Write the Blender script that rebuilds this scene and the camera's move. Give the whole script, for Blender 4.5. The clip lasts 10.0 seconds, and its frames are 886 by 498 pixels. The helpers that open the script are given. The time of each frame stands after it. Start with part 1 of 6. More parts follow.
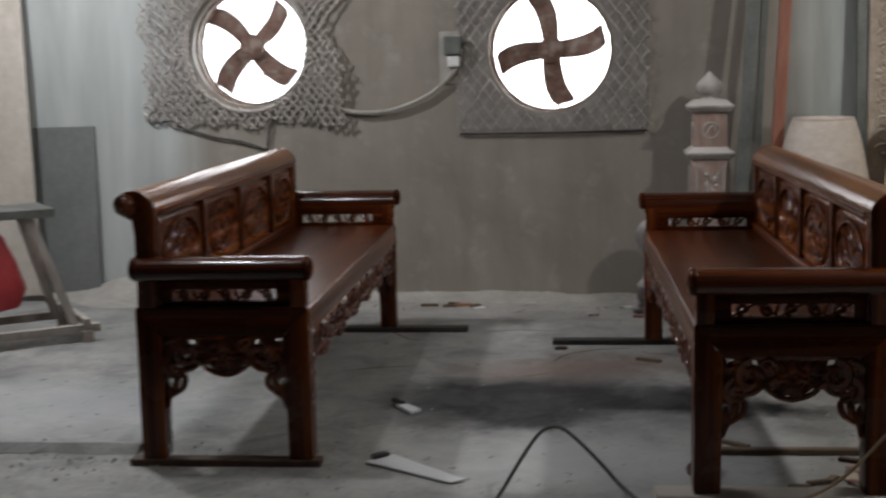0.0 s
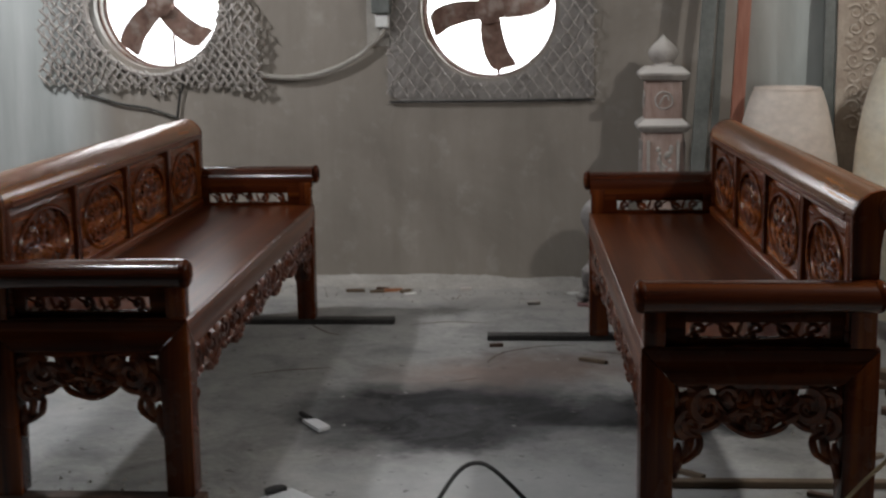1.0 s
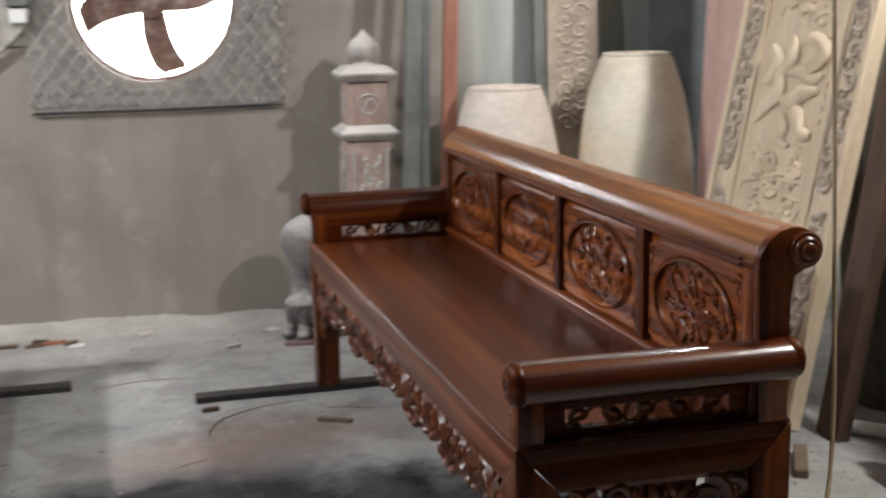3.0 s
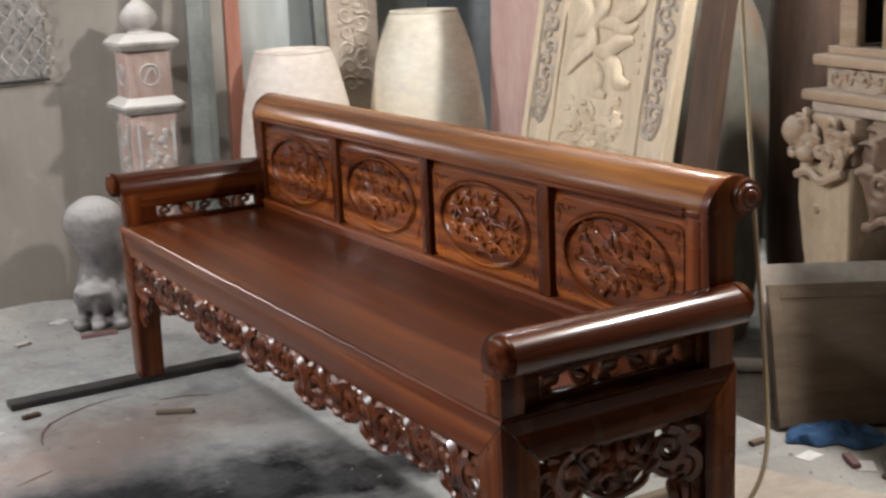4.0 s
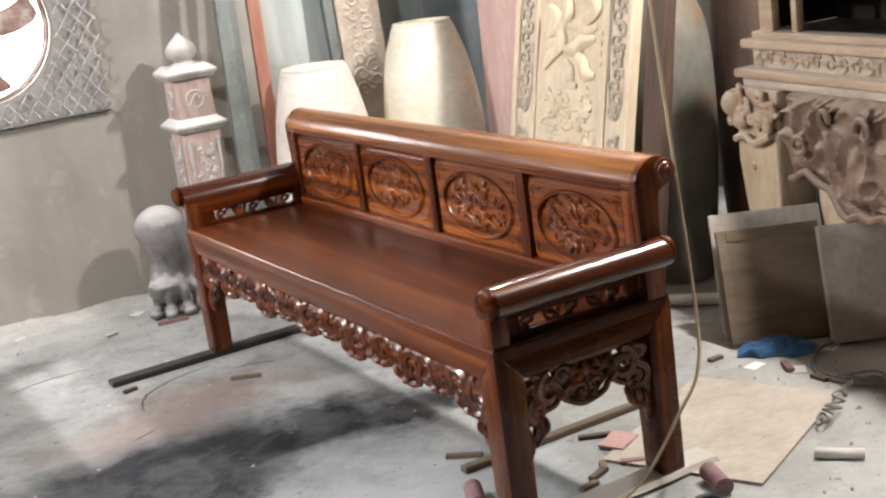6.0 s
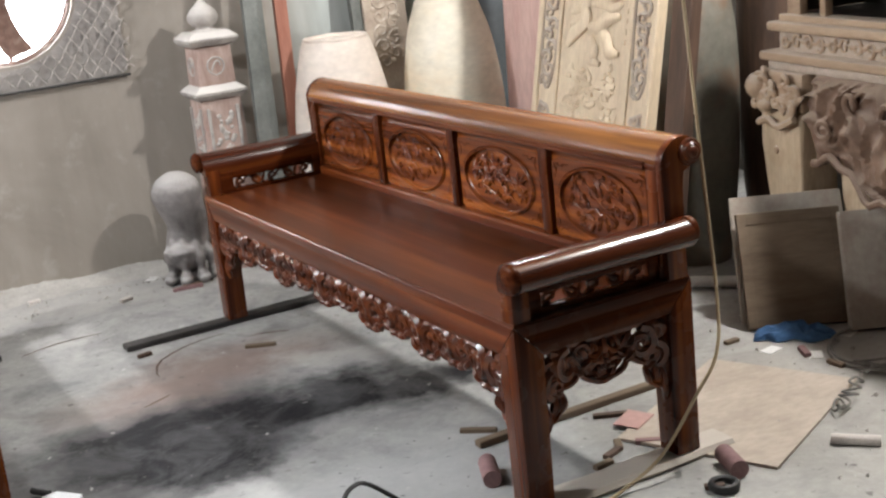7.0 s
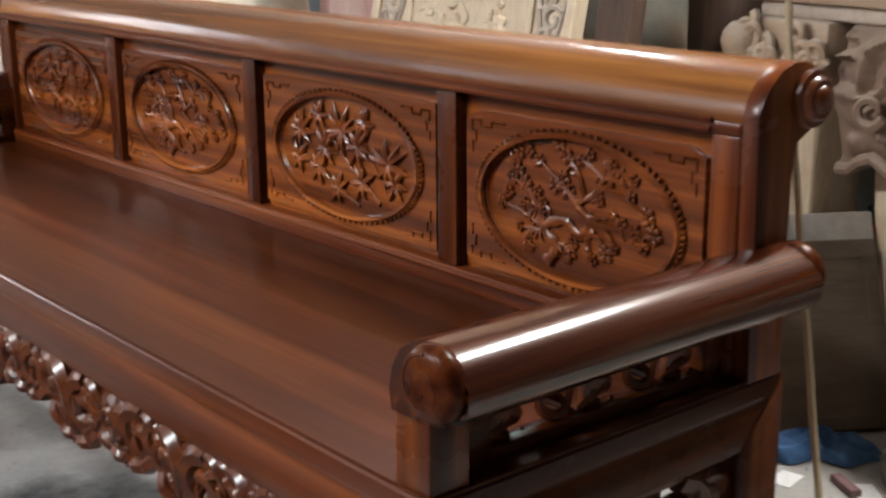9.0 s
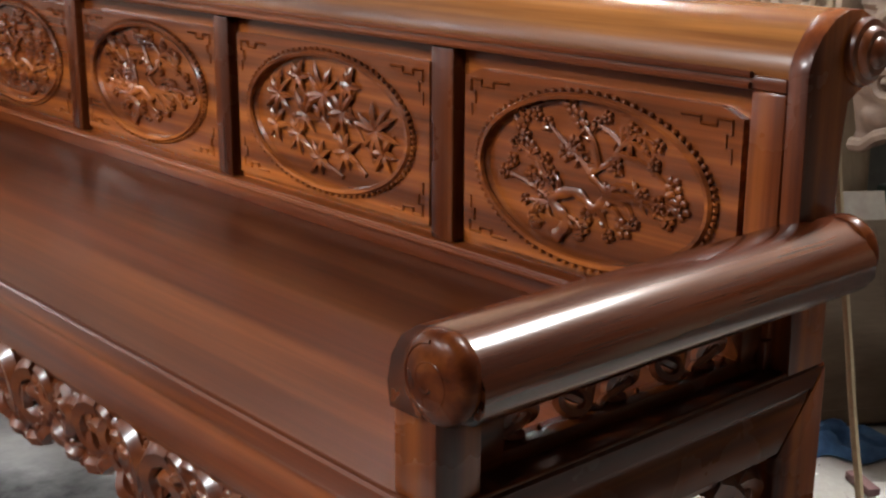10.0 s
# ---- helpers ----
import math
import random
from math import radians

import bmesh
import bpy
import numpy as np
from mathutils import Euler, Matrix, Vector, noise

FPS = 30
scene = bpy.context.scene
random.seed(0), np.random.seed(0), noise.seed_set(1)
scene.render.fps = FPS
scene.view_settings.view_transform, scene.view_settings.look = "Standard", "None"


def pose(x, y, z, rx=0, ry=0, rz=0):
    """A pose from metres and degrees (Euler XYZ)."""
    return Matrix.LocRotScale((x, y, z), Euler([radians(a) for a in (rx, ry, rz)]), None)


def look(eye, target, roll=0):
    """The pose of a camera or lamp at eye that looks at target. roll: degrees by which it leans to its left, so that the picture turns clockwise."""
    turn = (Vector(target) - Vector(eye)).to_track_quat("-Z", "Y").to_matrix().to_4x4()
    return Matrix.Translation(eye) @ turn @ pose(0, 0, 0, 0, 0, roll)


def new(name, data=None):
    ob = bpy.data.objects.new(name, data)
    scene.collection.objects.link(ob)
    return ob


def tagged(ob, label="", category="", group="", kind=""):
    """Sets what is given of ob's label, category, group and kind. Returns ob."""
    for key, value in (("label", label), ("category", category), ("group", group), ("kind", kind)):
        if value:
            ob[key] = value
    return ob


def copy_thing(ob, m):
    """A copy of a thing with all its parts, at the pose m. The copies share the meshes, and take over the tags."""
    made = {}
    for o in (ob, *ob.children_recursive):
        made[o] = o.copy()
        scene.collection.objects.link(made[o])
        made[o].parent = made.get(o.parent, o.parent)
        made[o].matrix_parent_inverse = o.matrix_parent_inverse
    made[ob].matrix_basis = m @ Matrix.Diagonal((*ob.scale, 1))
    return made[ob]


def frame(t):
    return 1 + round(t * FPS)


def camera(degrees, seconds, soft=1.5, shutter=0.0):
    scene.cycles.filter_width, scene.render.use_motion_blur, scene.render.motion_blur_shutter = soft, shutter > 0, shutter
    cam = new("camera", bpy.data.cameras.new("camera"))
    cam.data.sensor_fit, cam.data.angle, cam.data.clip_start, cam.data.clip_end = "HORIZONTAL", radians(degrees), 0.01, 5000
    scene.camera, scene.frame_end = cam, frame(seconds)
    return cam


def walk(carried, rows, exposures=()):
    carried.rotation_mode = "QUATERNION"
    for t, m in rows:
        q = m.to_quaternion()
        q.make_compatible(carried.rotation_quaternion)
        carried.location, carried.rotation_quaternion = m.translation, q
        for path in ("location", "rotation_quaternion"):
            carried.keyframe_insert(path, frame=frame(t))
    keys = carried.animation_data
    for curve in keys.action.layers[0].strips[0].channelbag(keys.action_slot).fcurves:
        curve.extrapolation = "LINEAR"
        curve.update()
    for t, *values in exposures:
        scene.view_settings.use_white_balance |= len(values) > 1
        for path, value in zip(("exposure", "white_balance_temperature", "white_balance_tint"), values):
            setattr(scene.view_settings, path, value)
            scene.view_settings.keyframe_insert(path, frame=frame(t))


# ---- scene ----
cam = camera(38.0, 10.0, soft=2.3, shutter=0.5)
PATH = [
    (0, (-0.346, -3.359, 1.156), (-0.529, -1.387, 0.882), -1.2),
    (0.5, (-0.327, -3.006, 1.179), (-0.424, -1.030, 0.884), -0.5),
    (1, (-0.273, -2.764, 1.191), (-0.387, -0.798, 0.845), -0.8),
    (1.5, (-0.186, -2.578, 1.181), (-0.249, -0.621, 0.773), -0.0),
    (2, (-0.268, -2.407, 1.182), (-0.254, -0.449, 0.772), -0.2),
    (2.5, (-0.437, -2.171, 1.190), (-0.174, -0.225, 0.813), -0.5),
    (2.7, (-0.521, -2.086, 1.213), (-0.166, -0.155, 0.834), -0.7),
    (3.8, (-1.001, -1.674, 1.228), (-0.067, 0.046, 0.814), -2.4),
    (4, (-1.070, -1.664, 1.237), (-0.085, 0.016, 0.784), -2.5),
    (4.5, (-1.138, -1.697, 1.263), (-0.063, -0.073, 0.811), -2.6),
    (5, (-1.435, -2.138, 1.409), (-0.382, -0.503, 0.941), -4.2),
    (5.2, (-1.391, -2.369, 1.432), (-0.430, -0.677, 0.970), -6.7),
    (6.3, (-1.393, -2.370, 1.440), (-0.461, -0.675, 0.931), -7.9),
    (6.5, (-1.414, -2.380, 1.433), (-0.487, -0.682, 0.925), -7.0),
    (7, (-1.419, -2.347, 1.437), (-0.505, -0.649, 0.906), -6.3),
    (7.5, (-0.943, -1.233, 1.132), (0.079, 0.384, 0.549), -3.7),
    (8, (-0.887, -1.137, 1.093), (0.164, 0.465, 0.520), -2.8),
    (8.5, (-0.880, -1.156, 1.117), (0.283, 0.372, 0.557), -2.1),
    (9, (-0.651, -0.800, 0.992), (0.588, 0.682, 0.472), -0.4),
    (9.5, (-0.565, -0.702, 0.944), (0.652, 0.792, 0.408), -0.2),
    (10, (-0.567, -0.654, 0.933), (0.703, 0.793, 0.393), 0.3),
]
walk(cam, [(t, look(eye, target, roll)) for t, eye, target, roll in PATH],
     exposures=[(0, -0.77), (1.5, -0.51), (2, -0.07), (2.7, 0.28), (4, 0.73), (4.6, 1), (5.2, 1.4), (6.3, 1.13), (6.9, 0.91), (7.2, 0.65), (7.5, 0.08), (7.75, 0.38), (8, 0.7), (8.4, 1.02), (9, 0.78), (10, 1.06)])

# ---- world and lamps ----
world = bpy.data.worlds.new("world")
scene.world = world
world.use_nodes = True
wn = world.node_tree.nodes
sky = wn.new("ShaderNodeTexSky")
sky.sky_type, sky.sun_disc = "NISHITA", False
sky.sun_elevation, sky.sun_rotation = radians(40), radians(200)
world.node_tree.links.new(sky.outputs[0], wn["Background"].inputs[0])
wn["Background"].inputs[1].default_value = 0.12


def bulb(name, place, watts, radius, colour):
    lamp = bpy.data.lights.new(name, "POINT")
    lamp.energy, lamp.shadow_soft_size, lamp.color = watts, radius, colour
    ob = new(name, lamp)
    ob.location = place
    return ob


bulb("work_lamp_right", (1.75, 0.04, 2.55), 178, 0.08, (1.0, 0.98, 0.95))
bulb("work_lamp_left", (-2.88, 1.8, 2.5), 208, 0.08, (0.965, 0.98, 1.0))
bulb("work_lamp_middle", (-1.77, 0.4, 2.5), 70, 0.08, (0.965, 0.98, 1.0))
# added fill to brighten the vases and back corner, no known fixture
bulb("fill_lamp_corner", (1.75, 2.2, 2.7), 32, 0.06, (1.0, 0.98, 0.95))

# ---- helpers ----
L = 2.05          # bench length
SEAT = 0.48


def lerp(a, b, t):
    return a + (b - a) * t


def finish(bm, smooth=False, angle=40):
    bmesh.ops.recalc_face_normals(bm, faces=bm.faces)
    me = bpy.data.meshes.new("mesh")
    bm.to_mesh(me)
    bm.free()
    if smooth:
        me.shade_smooth()
        me.set_sharp_from_angle(angle=radians(angle))
    return me


def part(name, bm, material, parent=None, label="", smooth=False, kind=""):
    ob = new(name, finish(bm, smooth))
    ob.data.materials.append(material)
    ob.parent = parent
    return tagged(ob, label=label, kind=kind)


def thing(name, label, category, group="", kind="", m=None):
    ob = new(name)
    ob.empty_display_size = 0.1
    if m is not None:
        ob.matrix_world = m
    return tagged(ob, label, category, group, kind)


def single(name, bm, material, label, category, group="", kind="", smooth=False, m=None):
    ob = part(name, bm, material, None, "", smooth)
    if m is not None:
        ob.matrix_world = m
    return tagged(ob, label, category, group, kind)


def box(bm, x0, y0, z0, x1, y1, z1, bevel=0.0, m=None, seg=2):
    made = bmesh.ops.create_cube(bm, size=1.0)["verts"]
    for v in made:
        v.co = Vector((lerp(x0, x1, v.co.x + .5), lerp(y0, y1, v.co.y + .5), lerp(z0, z1, v.co.z + .5)))
    if bevel:
        edges = list({e for v in made for e in v.link_edges})
        out = bmesh.ops.bevel(bm, geom=edges, offset=bevel, segments=seg, profile=0.5, affect="EDGES")
        made = list({v for f in out["faces"] for v in f.verts} | {v for v in made if v.is_valid})
    if m is not None:
        bmesh.ops.transform(bm, matrix=m, verts=made)
    return made


def prism(bm, outline, place, a, b, bevel=0.0):
    """Extrude a closed 2D outline; place(u, v, w) lays it in space, w from a to b."""
    lo = [bm.verts.new(place(u, v, a)) for u, v in outline]
    hi = [bm.verts.new(place(u, v, b)) for u, v in outline]
    n = len(outline)
    caps = [bm.faces.new(lo), bm.faces.new(hi[::-1])]
    for i in range(n):
        bm.faces.new((lo[i], hi[i], hi[(i + 1) % n], lo[(i + 1) % n]))
    if bevel:
        bmesh.ops.bevel(bm, geom=list({e for f in caps for e in f.edges}), offset=bevel, segments=2, profile=0.5, affect="EDGES")


def lathe(bm, profile, n=28, m=None, wobble=0.0):
    rings = []
    for r, z in profile:
        ring = []
        for i in range(n):
            a = 2 * math.pi * i / n
            k = 1 + wobble * noise.noise((math.cos(a) * 2, math.sin(a) * 2, z * 6))
            ring.append(bm.verts.new((r * k * math.cos(a), r * k * math.sin(a), z)))
        rings.append(ring)
    for a, b in zip(rings, rings[1:]):
        for i in range(n):
            bm.faces.new((a[i], a[(i + 1) % n], b[(i + 1) % n], b[i]))
    bm.faces.new(rings[0][::-1])
    bm.faces.new(rings[-1])
    if m is not None:
        bmesh.ops.transform(bm, matrix=m, verts=[v for r in rings for v in r])


def tube(bm, pts, r, n=6, flat=None):
    """A round or flattened tube along points; r is a number or a list. flat: (axis, factor) squeezes it."""
    pts = [Vector(p) for p in pts]
    rr = r if isinstance(r, (list, tuple)) else [r] * len(pts)
    rings, side = [], None
    for i, p in enumerate(pts):
        d = (pts[min(i + 1, len(pts) - 1)] - pts[max(i - 1, 0)])
        d = d.normalized() if d.length > 1e-9 else Vector((0, 0, 1))
        if side is None:
            side = d.orthogonal().normalized()
        side = (side - d * side.dot(d))
        side = side.normalized() if side.length > 1e-6 else d.orthogonal().normalized()
        up = d.cross(side)
        ring = []
        for k in range(n):
            a = 2 * math.pi * k / n
            o = (side * math.cos(a) + up * math.sin(a)) * rr[i]
            if flat:
                o = o - flat[0] * (o.dot(flat[0]) * (1 - flat[1]))
            ring.append(bm.verts.new(p + o))
        rings.append(ring)
    for a, b in zip(rings, rings[1:]):
        for k in range(n):
            bm.faces.new((a[k], a[(k + 1) % n], b[(k + 1) % n], b[k]))
    bm.faces.new(rings[0][::-1])
    bm.faces.new(rings[-1])


def blob(bm, place, size, m=None, sub=1, rough=0.0):
    made = bmesh.ops.create_icosphere(bm, subdivisions=sub, radius=1.0)["verts"]
    for v in made:
        k = 1 + rough * noise.noise(v.co * 2.2 + Vector(place) * 17)
        v.co = Vector((v.co.x * size[0] * k, v.co.y * size[1] * k, v.co.z * size[2] * k))
        if m is not None:
            v.co = m @ v.co
        v.co += Vector(place)
    return made


def smooth_path(pts, n=6):
    pts = [Vector(p) for p in pts]
    out = []
    for i in range(len(pts) - 1):
        p0, p1, p2, p3 = pts[max(i - 1, 0)], pts[i], pts[i + 1], pts[min(i + 2, len(pts) - 1)]
        for k in range(n):
            t = k / n
            out.append(0.5 * ((2 * p1) + (p2 - p0) * t + (2 * p0 - 5 * p1 + 4 * p2 - p3) * t * t + (3 * p1 - p0 - 3 * p2 + p3) * t ** 3))
    return out + [pts[-1]]


# ---- materials ----
def nodes_of(name):
    mat = bpy.data.materials.new(name)
    mat.use_nodes = True
    nt = mat.node_tree
    return mat, nt, nt.nodes["Principled BSDF"]


def N(nt, kind, **inputs):
    node = nt.nodes.new(kind)
    for key, value in inputs.items():
        if key in ("operation", "data_type", "blend_type", "feature", "interpolation_type", "distance"):
            if key == "operation":
                node.operation = value
            elif key == "data_type":
                node.data_type = value
            elif key == "blend_type":
                node.blend_type = value
            elif key == "feature":
                node.feature = value
        else:
            node.inputs[key.replace("_", " ")].default_value = value
    return node


def ramp(nt, source, stops):
    node = nt.nodes.new("ShaderNodeValToRGB")
    els = node.color_ramp.elements
    while len(els) < len(stops):
        els.new(0.5)
    for e, (at, c) in zip(els, stops):
        e.position, e.color = at, (*c, 1) if len(c) == 3 else c
    nt.links.new(source, node.inputs[0])
    return node.outputs[0]


def mix(nt, fac, a, b, blend="MIX"):
    node = nt.nodes.new("ShaderNodeMixRGB")
    node.blend_type = blend
    for i, v in ((0, fac), (1, a), (2, b)):
        if hasattr(v, "is_linked"):
            nt.links.new(v, node.inputs[i])
        elif isinstance(v, (int, float)):
            node.inputs[i].default_value = v
        else:
            node.inputs[i].default_value = (*v, 1)
    return node.outputs[0]


def coords(nt, scale=(1, 1, 1), where="Object"):
    tc = nt.nodes.new("ShaderNodeTexCoord")
    mp = nt.nodes.new("ShaderNodeMapping")
    mp.inputs["Scale"].default_value = scale
    nt.links.new(tc.outputs[where], mp.inputs[0])
    return mp.outputs[0]


def noise_of(nt, vec, scale, detail=4.0, rough=0.55, distort=0.0):
    n = N(nt, "ShaderNodeTexNoise", Scale=scale, Detail=detail, Roughness=rough, Distortion=distort)
    nt.links.new(vec, n.inputs["Vector"])
    return n.outputs["Fac"]


def bump(nt, bsdf, height, strength, distance=0.01):
    b = N(nt, "ShaderNodeBump", Strength=strength, Distance=distance)
    nt.links.new(height, b.inputs["Height"])
    nt.links.new(b.outputs[0], bsdf.inputs["Normal"])


def varnished(name, axis, dark=(0.03, 0.006, 0.002), mid=(0.098, 0.022, 0.006), light=(0.22, 0.062, 0.013), rough=0.27, coat=0.16, gloss=0.37):
    """Red-brown polished hardwood, grain along an axis."""
    mat, nt, p = nodes_of(name)
    sc = {"x": (0.6, 24, 24), "y": (24, 0.6, 24), "z": (24, 24, 0.6)}[axis]
    v = coords(nt, sc)
    g = noise_of(nt, v, 1.0, 5, 0.55, 0.12)
    fine = noise_of(nt, coords(nt, tuple(s * 5 for s in sc)), 1.0, 3, 0.6)
    broad = noise_of(nt, coords(nt, tuple(s * 0.16 if s > 5 else s for s in sc)), 1.0, 2, 0.5, 0.1)
    c = ramp(nt, g, [(0.33, dark), (0.5, mid), (0.7, light)])
    c = mix(nt, 0.45, c, ramp(nt, fine, [(0.3, (0.42, 0.36, 0.33)), (0.65, (1.2, 1.15, 1.12))]), "MULTIPLY")
    c = mix(nt, 0.8, c, ramp(nt, broad, [(0.3, (0.7, 0.66, 0.64)), (0.7, (1.35, 1.32, 1.25))]), "MULTIPLY")
    nt.links.new(c, p.inputs["Base Color"])
    smear = noise_of(nt, coords(nt, (7, 7, 7)), 1.0, 4)
    r = ramp(nt, smear, [(0.3, (rough - 0.006,) * 3), (0.7, (rough + 0.01,) * 3)])
    nt.links.new(r, p.inputs["Roughness"])
    p.inputs["Coat Weight"].default_value = coat
    p.inputs["Coat Roughness"].default_value = 0.16
    p.inputs["Specular IOR Level"].default_value = gloss
    bump(nt, p, fine, 0.03, 0.0015)
    return mat


def plain(name, a, b, scale=6.0, rough=0.7, grain=None, relief=0.15, dust=None, metallic=0.0, spots=None):
    """Two tones mixed by noise at two scales; grain: stretch; dust: a paler tone lying on upward faces as loose powder."""
    mat, nt, p = nodes_of(name)
    v = coords(nt, grain or (1, 1, 1))
    big = noise_of(nt, v, scale, 6, 0.6, 0.3)
    small = noise_of(nt, v, scale * 9, 4, 0.65)
    c = ramp(nt, big, [(0.32, a), (0.68, b)])
    c = mix(nt, 0.5, c, ramp(nt, small, [(0.3, (0.72,) * 3), (0.7, (1.15,) * 3)]), "MULTIPLY")
    if spots:
        s = noise_of(nt, coords(nt), spots[0], 5, 0.6)
        c = mix(nt, ramp(nt, s, [(0.5, (0, 0, 0)), (0.66, (spots[2],) * 3)]), c, spots[1])
    if dust:
        geo = nt.nodes.new("ShaderNodeNewGeometry")
        sep = nt.nodes.new("ShaderNodeSeparateXYZ")
        nt.links.new(geo.outputs["Normal"], sep.inputs[0])
        c = mix(nt, ramp(nt, sep.outputs[2], [(0.15, (0, 0, 0)), (0.8, (0.85,) * 3)]), c, dust)
    nt.links.new(c, p.inputs["Base Color"])
    p.inputs["Roughness"].default_value = rough
    p.inputs["Metallic"].default_value = metallic
    bump(nt, p, small, relief, 0.004)
    return mat


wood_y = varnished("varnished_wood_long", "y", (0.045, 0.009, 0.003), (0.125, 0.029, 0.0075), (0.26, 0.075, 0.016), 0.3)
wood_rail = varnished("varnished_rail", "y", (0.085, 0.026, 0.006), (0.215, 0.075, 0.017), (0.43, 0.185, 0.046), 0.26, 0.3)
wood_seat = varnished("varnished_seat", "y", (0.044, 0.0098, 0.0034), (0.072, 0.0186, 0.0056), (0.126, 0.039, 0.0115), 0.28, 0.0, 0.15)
# same wood, cross and upright tones darkened to paint in the end faces' shade
wood_x = varnished("varnished_cross_shaded", "x", (0.018, 0.0036, 0.0013), (0.056, 0.0126, 0.0035), (0.125, 0.035, 0.0075), coat=0.0, gloss=0.1)
wood_z = varnished("varnished_upright_shaded", "z", (0.025, 0.005, 0.0017), (0.083, 0.019, 0.005), (0.19, 0.054, 0.011), coat=0.06, gloss=0.22)
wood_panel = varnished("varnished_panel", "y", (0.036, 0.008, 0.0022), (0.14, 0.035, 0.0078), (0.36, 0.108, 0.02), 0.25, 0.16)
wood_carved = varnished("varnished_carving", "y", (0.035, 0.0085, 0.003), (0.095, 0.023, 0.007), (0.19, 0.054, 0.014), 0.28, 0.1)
# same wood again, the arms' shade put into a darker tone
wood_arm = varnished("varnished_arm_shaded", "x", (0.02, 0.004, 0.0014), (0.058, 0.013, 0.0037), (0.125, 0.036, 0.0085), 0.2, 0.45)
pale_wood = plain("pale_raw_wood", (0.6, 0.475, 0.33), (0.74, 0.62, 0.455), 3.0, 0.6, (6, 6, 1), 0.12)
pale_wood_cross = plain("pale_raw_wood_cross", (0.34, 0.235, 0.155), (0.47, 0.35, 0.245), 3.0, 0.62, (1, 6, 6), 0.12, (0.52, 0.44, 0.36))
carved_grey = plain("weathered_carving", (0.36, 0.285, 0.225), (0.52, 0.44, 0.36), 9.0, 0.75, None, 0.3, (0.6, 0.55, 0.48))
carved_brown = plain("brown_weathered_carving", (0.12, 0.068, 0.046), (0.28, 0.185, 0.13), 7.0, 0.62, None, 0.3, (0.36, 0.275, 0.21))
vase_wood = plain("turned_vase_wood", (0.64, 0.57, 0.45), (0.76, 0.71, 0.6), 2.2, 0.5, (1, 1, 2), 0.06, None, 0, (3, (0.66, 0.52, 0.33), 0.45))
vase_pink = plain("turned_vase_pinkish", (0.62, 0.53, 0.46), (0.73, 0.65, 0.58), 2.2, 0.6, (1, 1, 2), 0.06)
post_wood = plain("dusty_post_wood", (0.3, 0.2, 0.17), (0.45, 0.34, 0.3), 7, 0.75, (4, 4, 1), 0.2, (0.62, 0.58, 0.52))
dusty_carve = plain("dusty_grey_carving", (0.3, 0.27, 0.25), (0.5, 0.47, 0.44), 12, 0.8, None, 0.3, (0.66, 0.63, 0.6))
statue_grey = plain("dusty_dark_statue", (0.08, 0.072, 0.07), (0.24, 0.22, 0.215), 6, 0.8, None, 0.35, (0.46, 0.44, 0.43))
red_plank = plain("red_plank", (0.30, 0.1, 0.06), (0.44, 0.2, 0.14), 4, 0.6, (8, 8, 0.7), 0.15)
pink_board = plain("pink_board", (0.5, 0.3, 0.26), (0.62, 0.43, 0.38), 2.5, 0.65, (5, 5, 0.8), 0.1)
grey_steel = plain("dull_steel", (0.12, 0.13, 0.12), (0.22, 0.23, 0.22), 8, 0.5, None, 0.1, None, 0.6)
slate_board = plain("slate_board", (0.055, 0.065, 0.07), (0.1, 0.11, 0.12), 4, 0.6)
dark_wood = plain("dark_brown_timber", (0.045, 0.026, 0.018), (0.11, 0.062, 0.04), 4, 0.7, (6, 6, 0.8), 0.2)
green_grey = plain("greenish_stained_vase", (0.1, 0.1, 0.08), (0.22, 0.2, 0.165), 4, 0.6, None, 0.15, None, 0, (5, (0.17, 0.1, 0.06), 0.75))
black_iron = plain("black_iron", (0.012, 0.012, 0.012), (0.04, 0.036, 0.033), 20, 0.6, None, 0.2)
rope_grey = plain("dusty_net_cord", (0.3, 0.27, 0.25), (0.47, 0.43, 0.4), 30, 0.95, None, 0.4, (0.52, 0.49, 0.46))
rust = plain("rusty_blade", (0.11, 0.06, 0.045), (0.24, 0.15, 0.12), 18, 0.85, None, 0.3, None, 0, (14, (0.35, 0.3, 0.27), 0.7))
conduit = plain("dusty_conduit", (0.33, 0.31, 0.28), (0.45, 0.42, 0.38), 14, 0.8, None, 0.2)
cardboard = plain("brown_board", (0.115, 0.08, 0.052), (0.19, 0.14, 0.095), 3, 0.8, (1, 1, 6), 0.1)
grey_slab = plain("grey_slab", (0.33, 0.29, 0.245), (0.46, 0.42, 0.36), 5, 0.75, None, 0.12, None, 0, (5, (0.27, 0.19, 0.15), 0.6))
ply = plain("plywood_sheet", (0.4, 0.335, 0.275), (0.49, 0.42, 0.35), 3, 0.7, (1, 2, 1), 0.1, None, 0, (7, (0.33, 0.27, 0.22), 0.5))
ply_pink = plain("pink_paper", (0.42, 0.24, 0.22), (0.5, 0.32, 0.29), 4, 0.8)
blue_cloth = plain("blue_cloth", (0.02, 0.06, 0.15), (0.06, 0.15, 0.31), 25, 0.9, None, 0.5)
white_plastic = plain("white_plastic", (0.72, 0.72, 0.7), (0.8, 0.8, 0.78), 8, 0.4)
steel_bright = plain("saw_blade_steel", (0.66, 0.68, 0.7), (0.76, 0.78, 0.8), 10, 0.35, (1, 6, 1), 0.05)
black_rubber = plain("black_rubber", (0.012, 0.012, 0.013), (0.03, 0.03, 0.03), 20, 0.55)
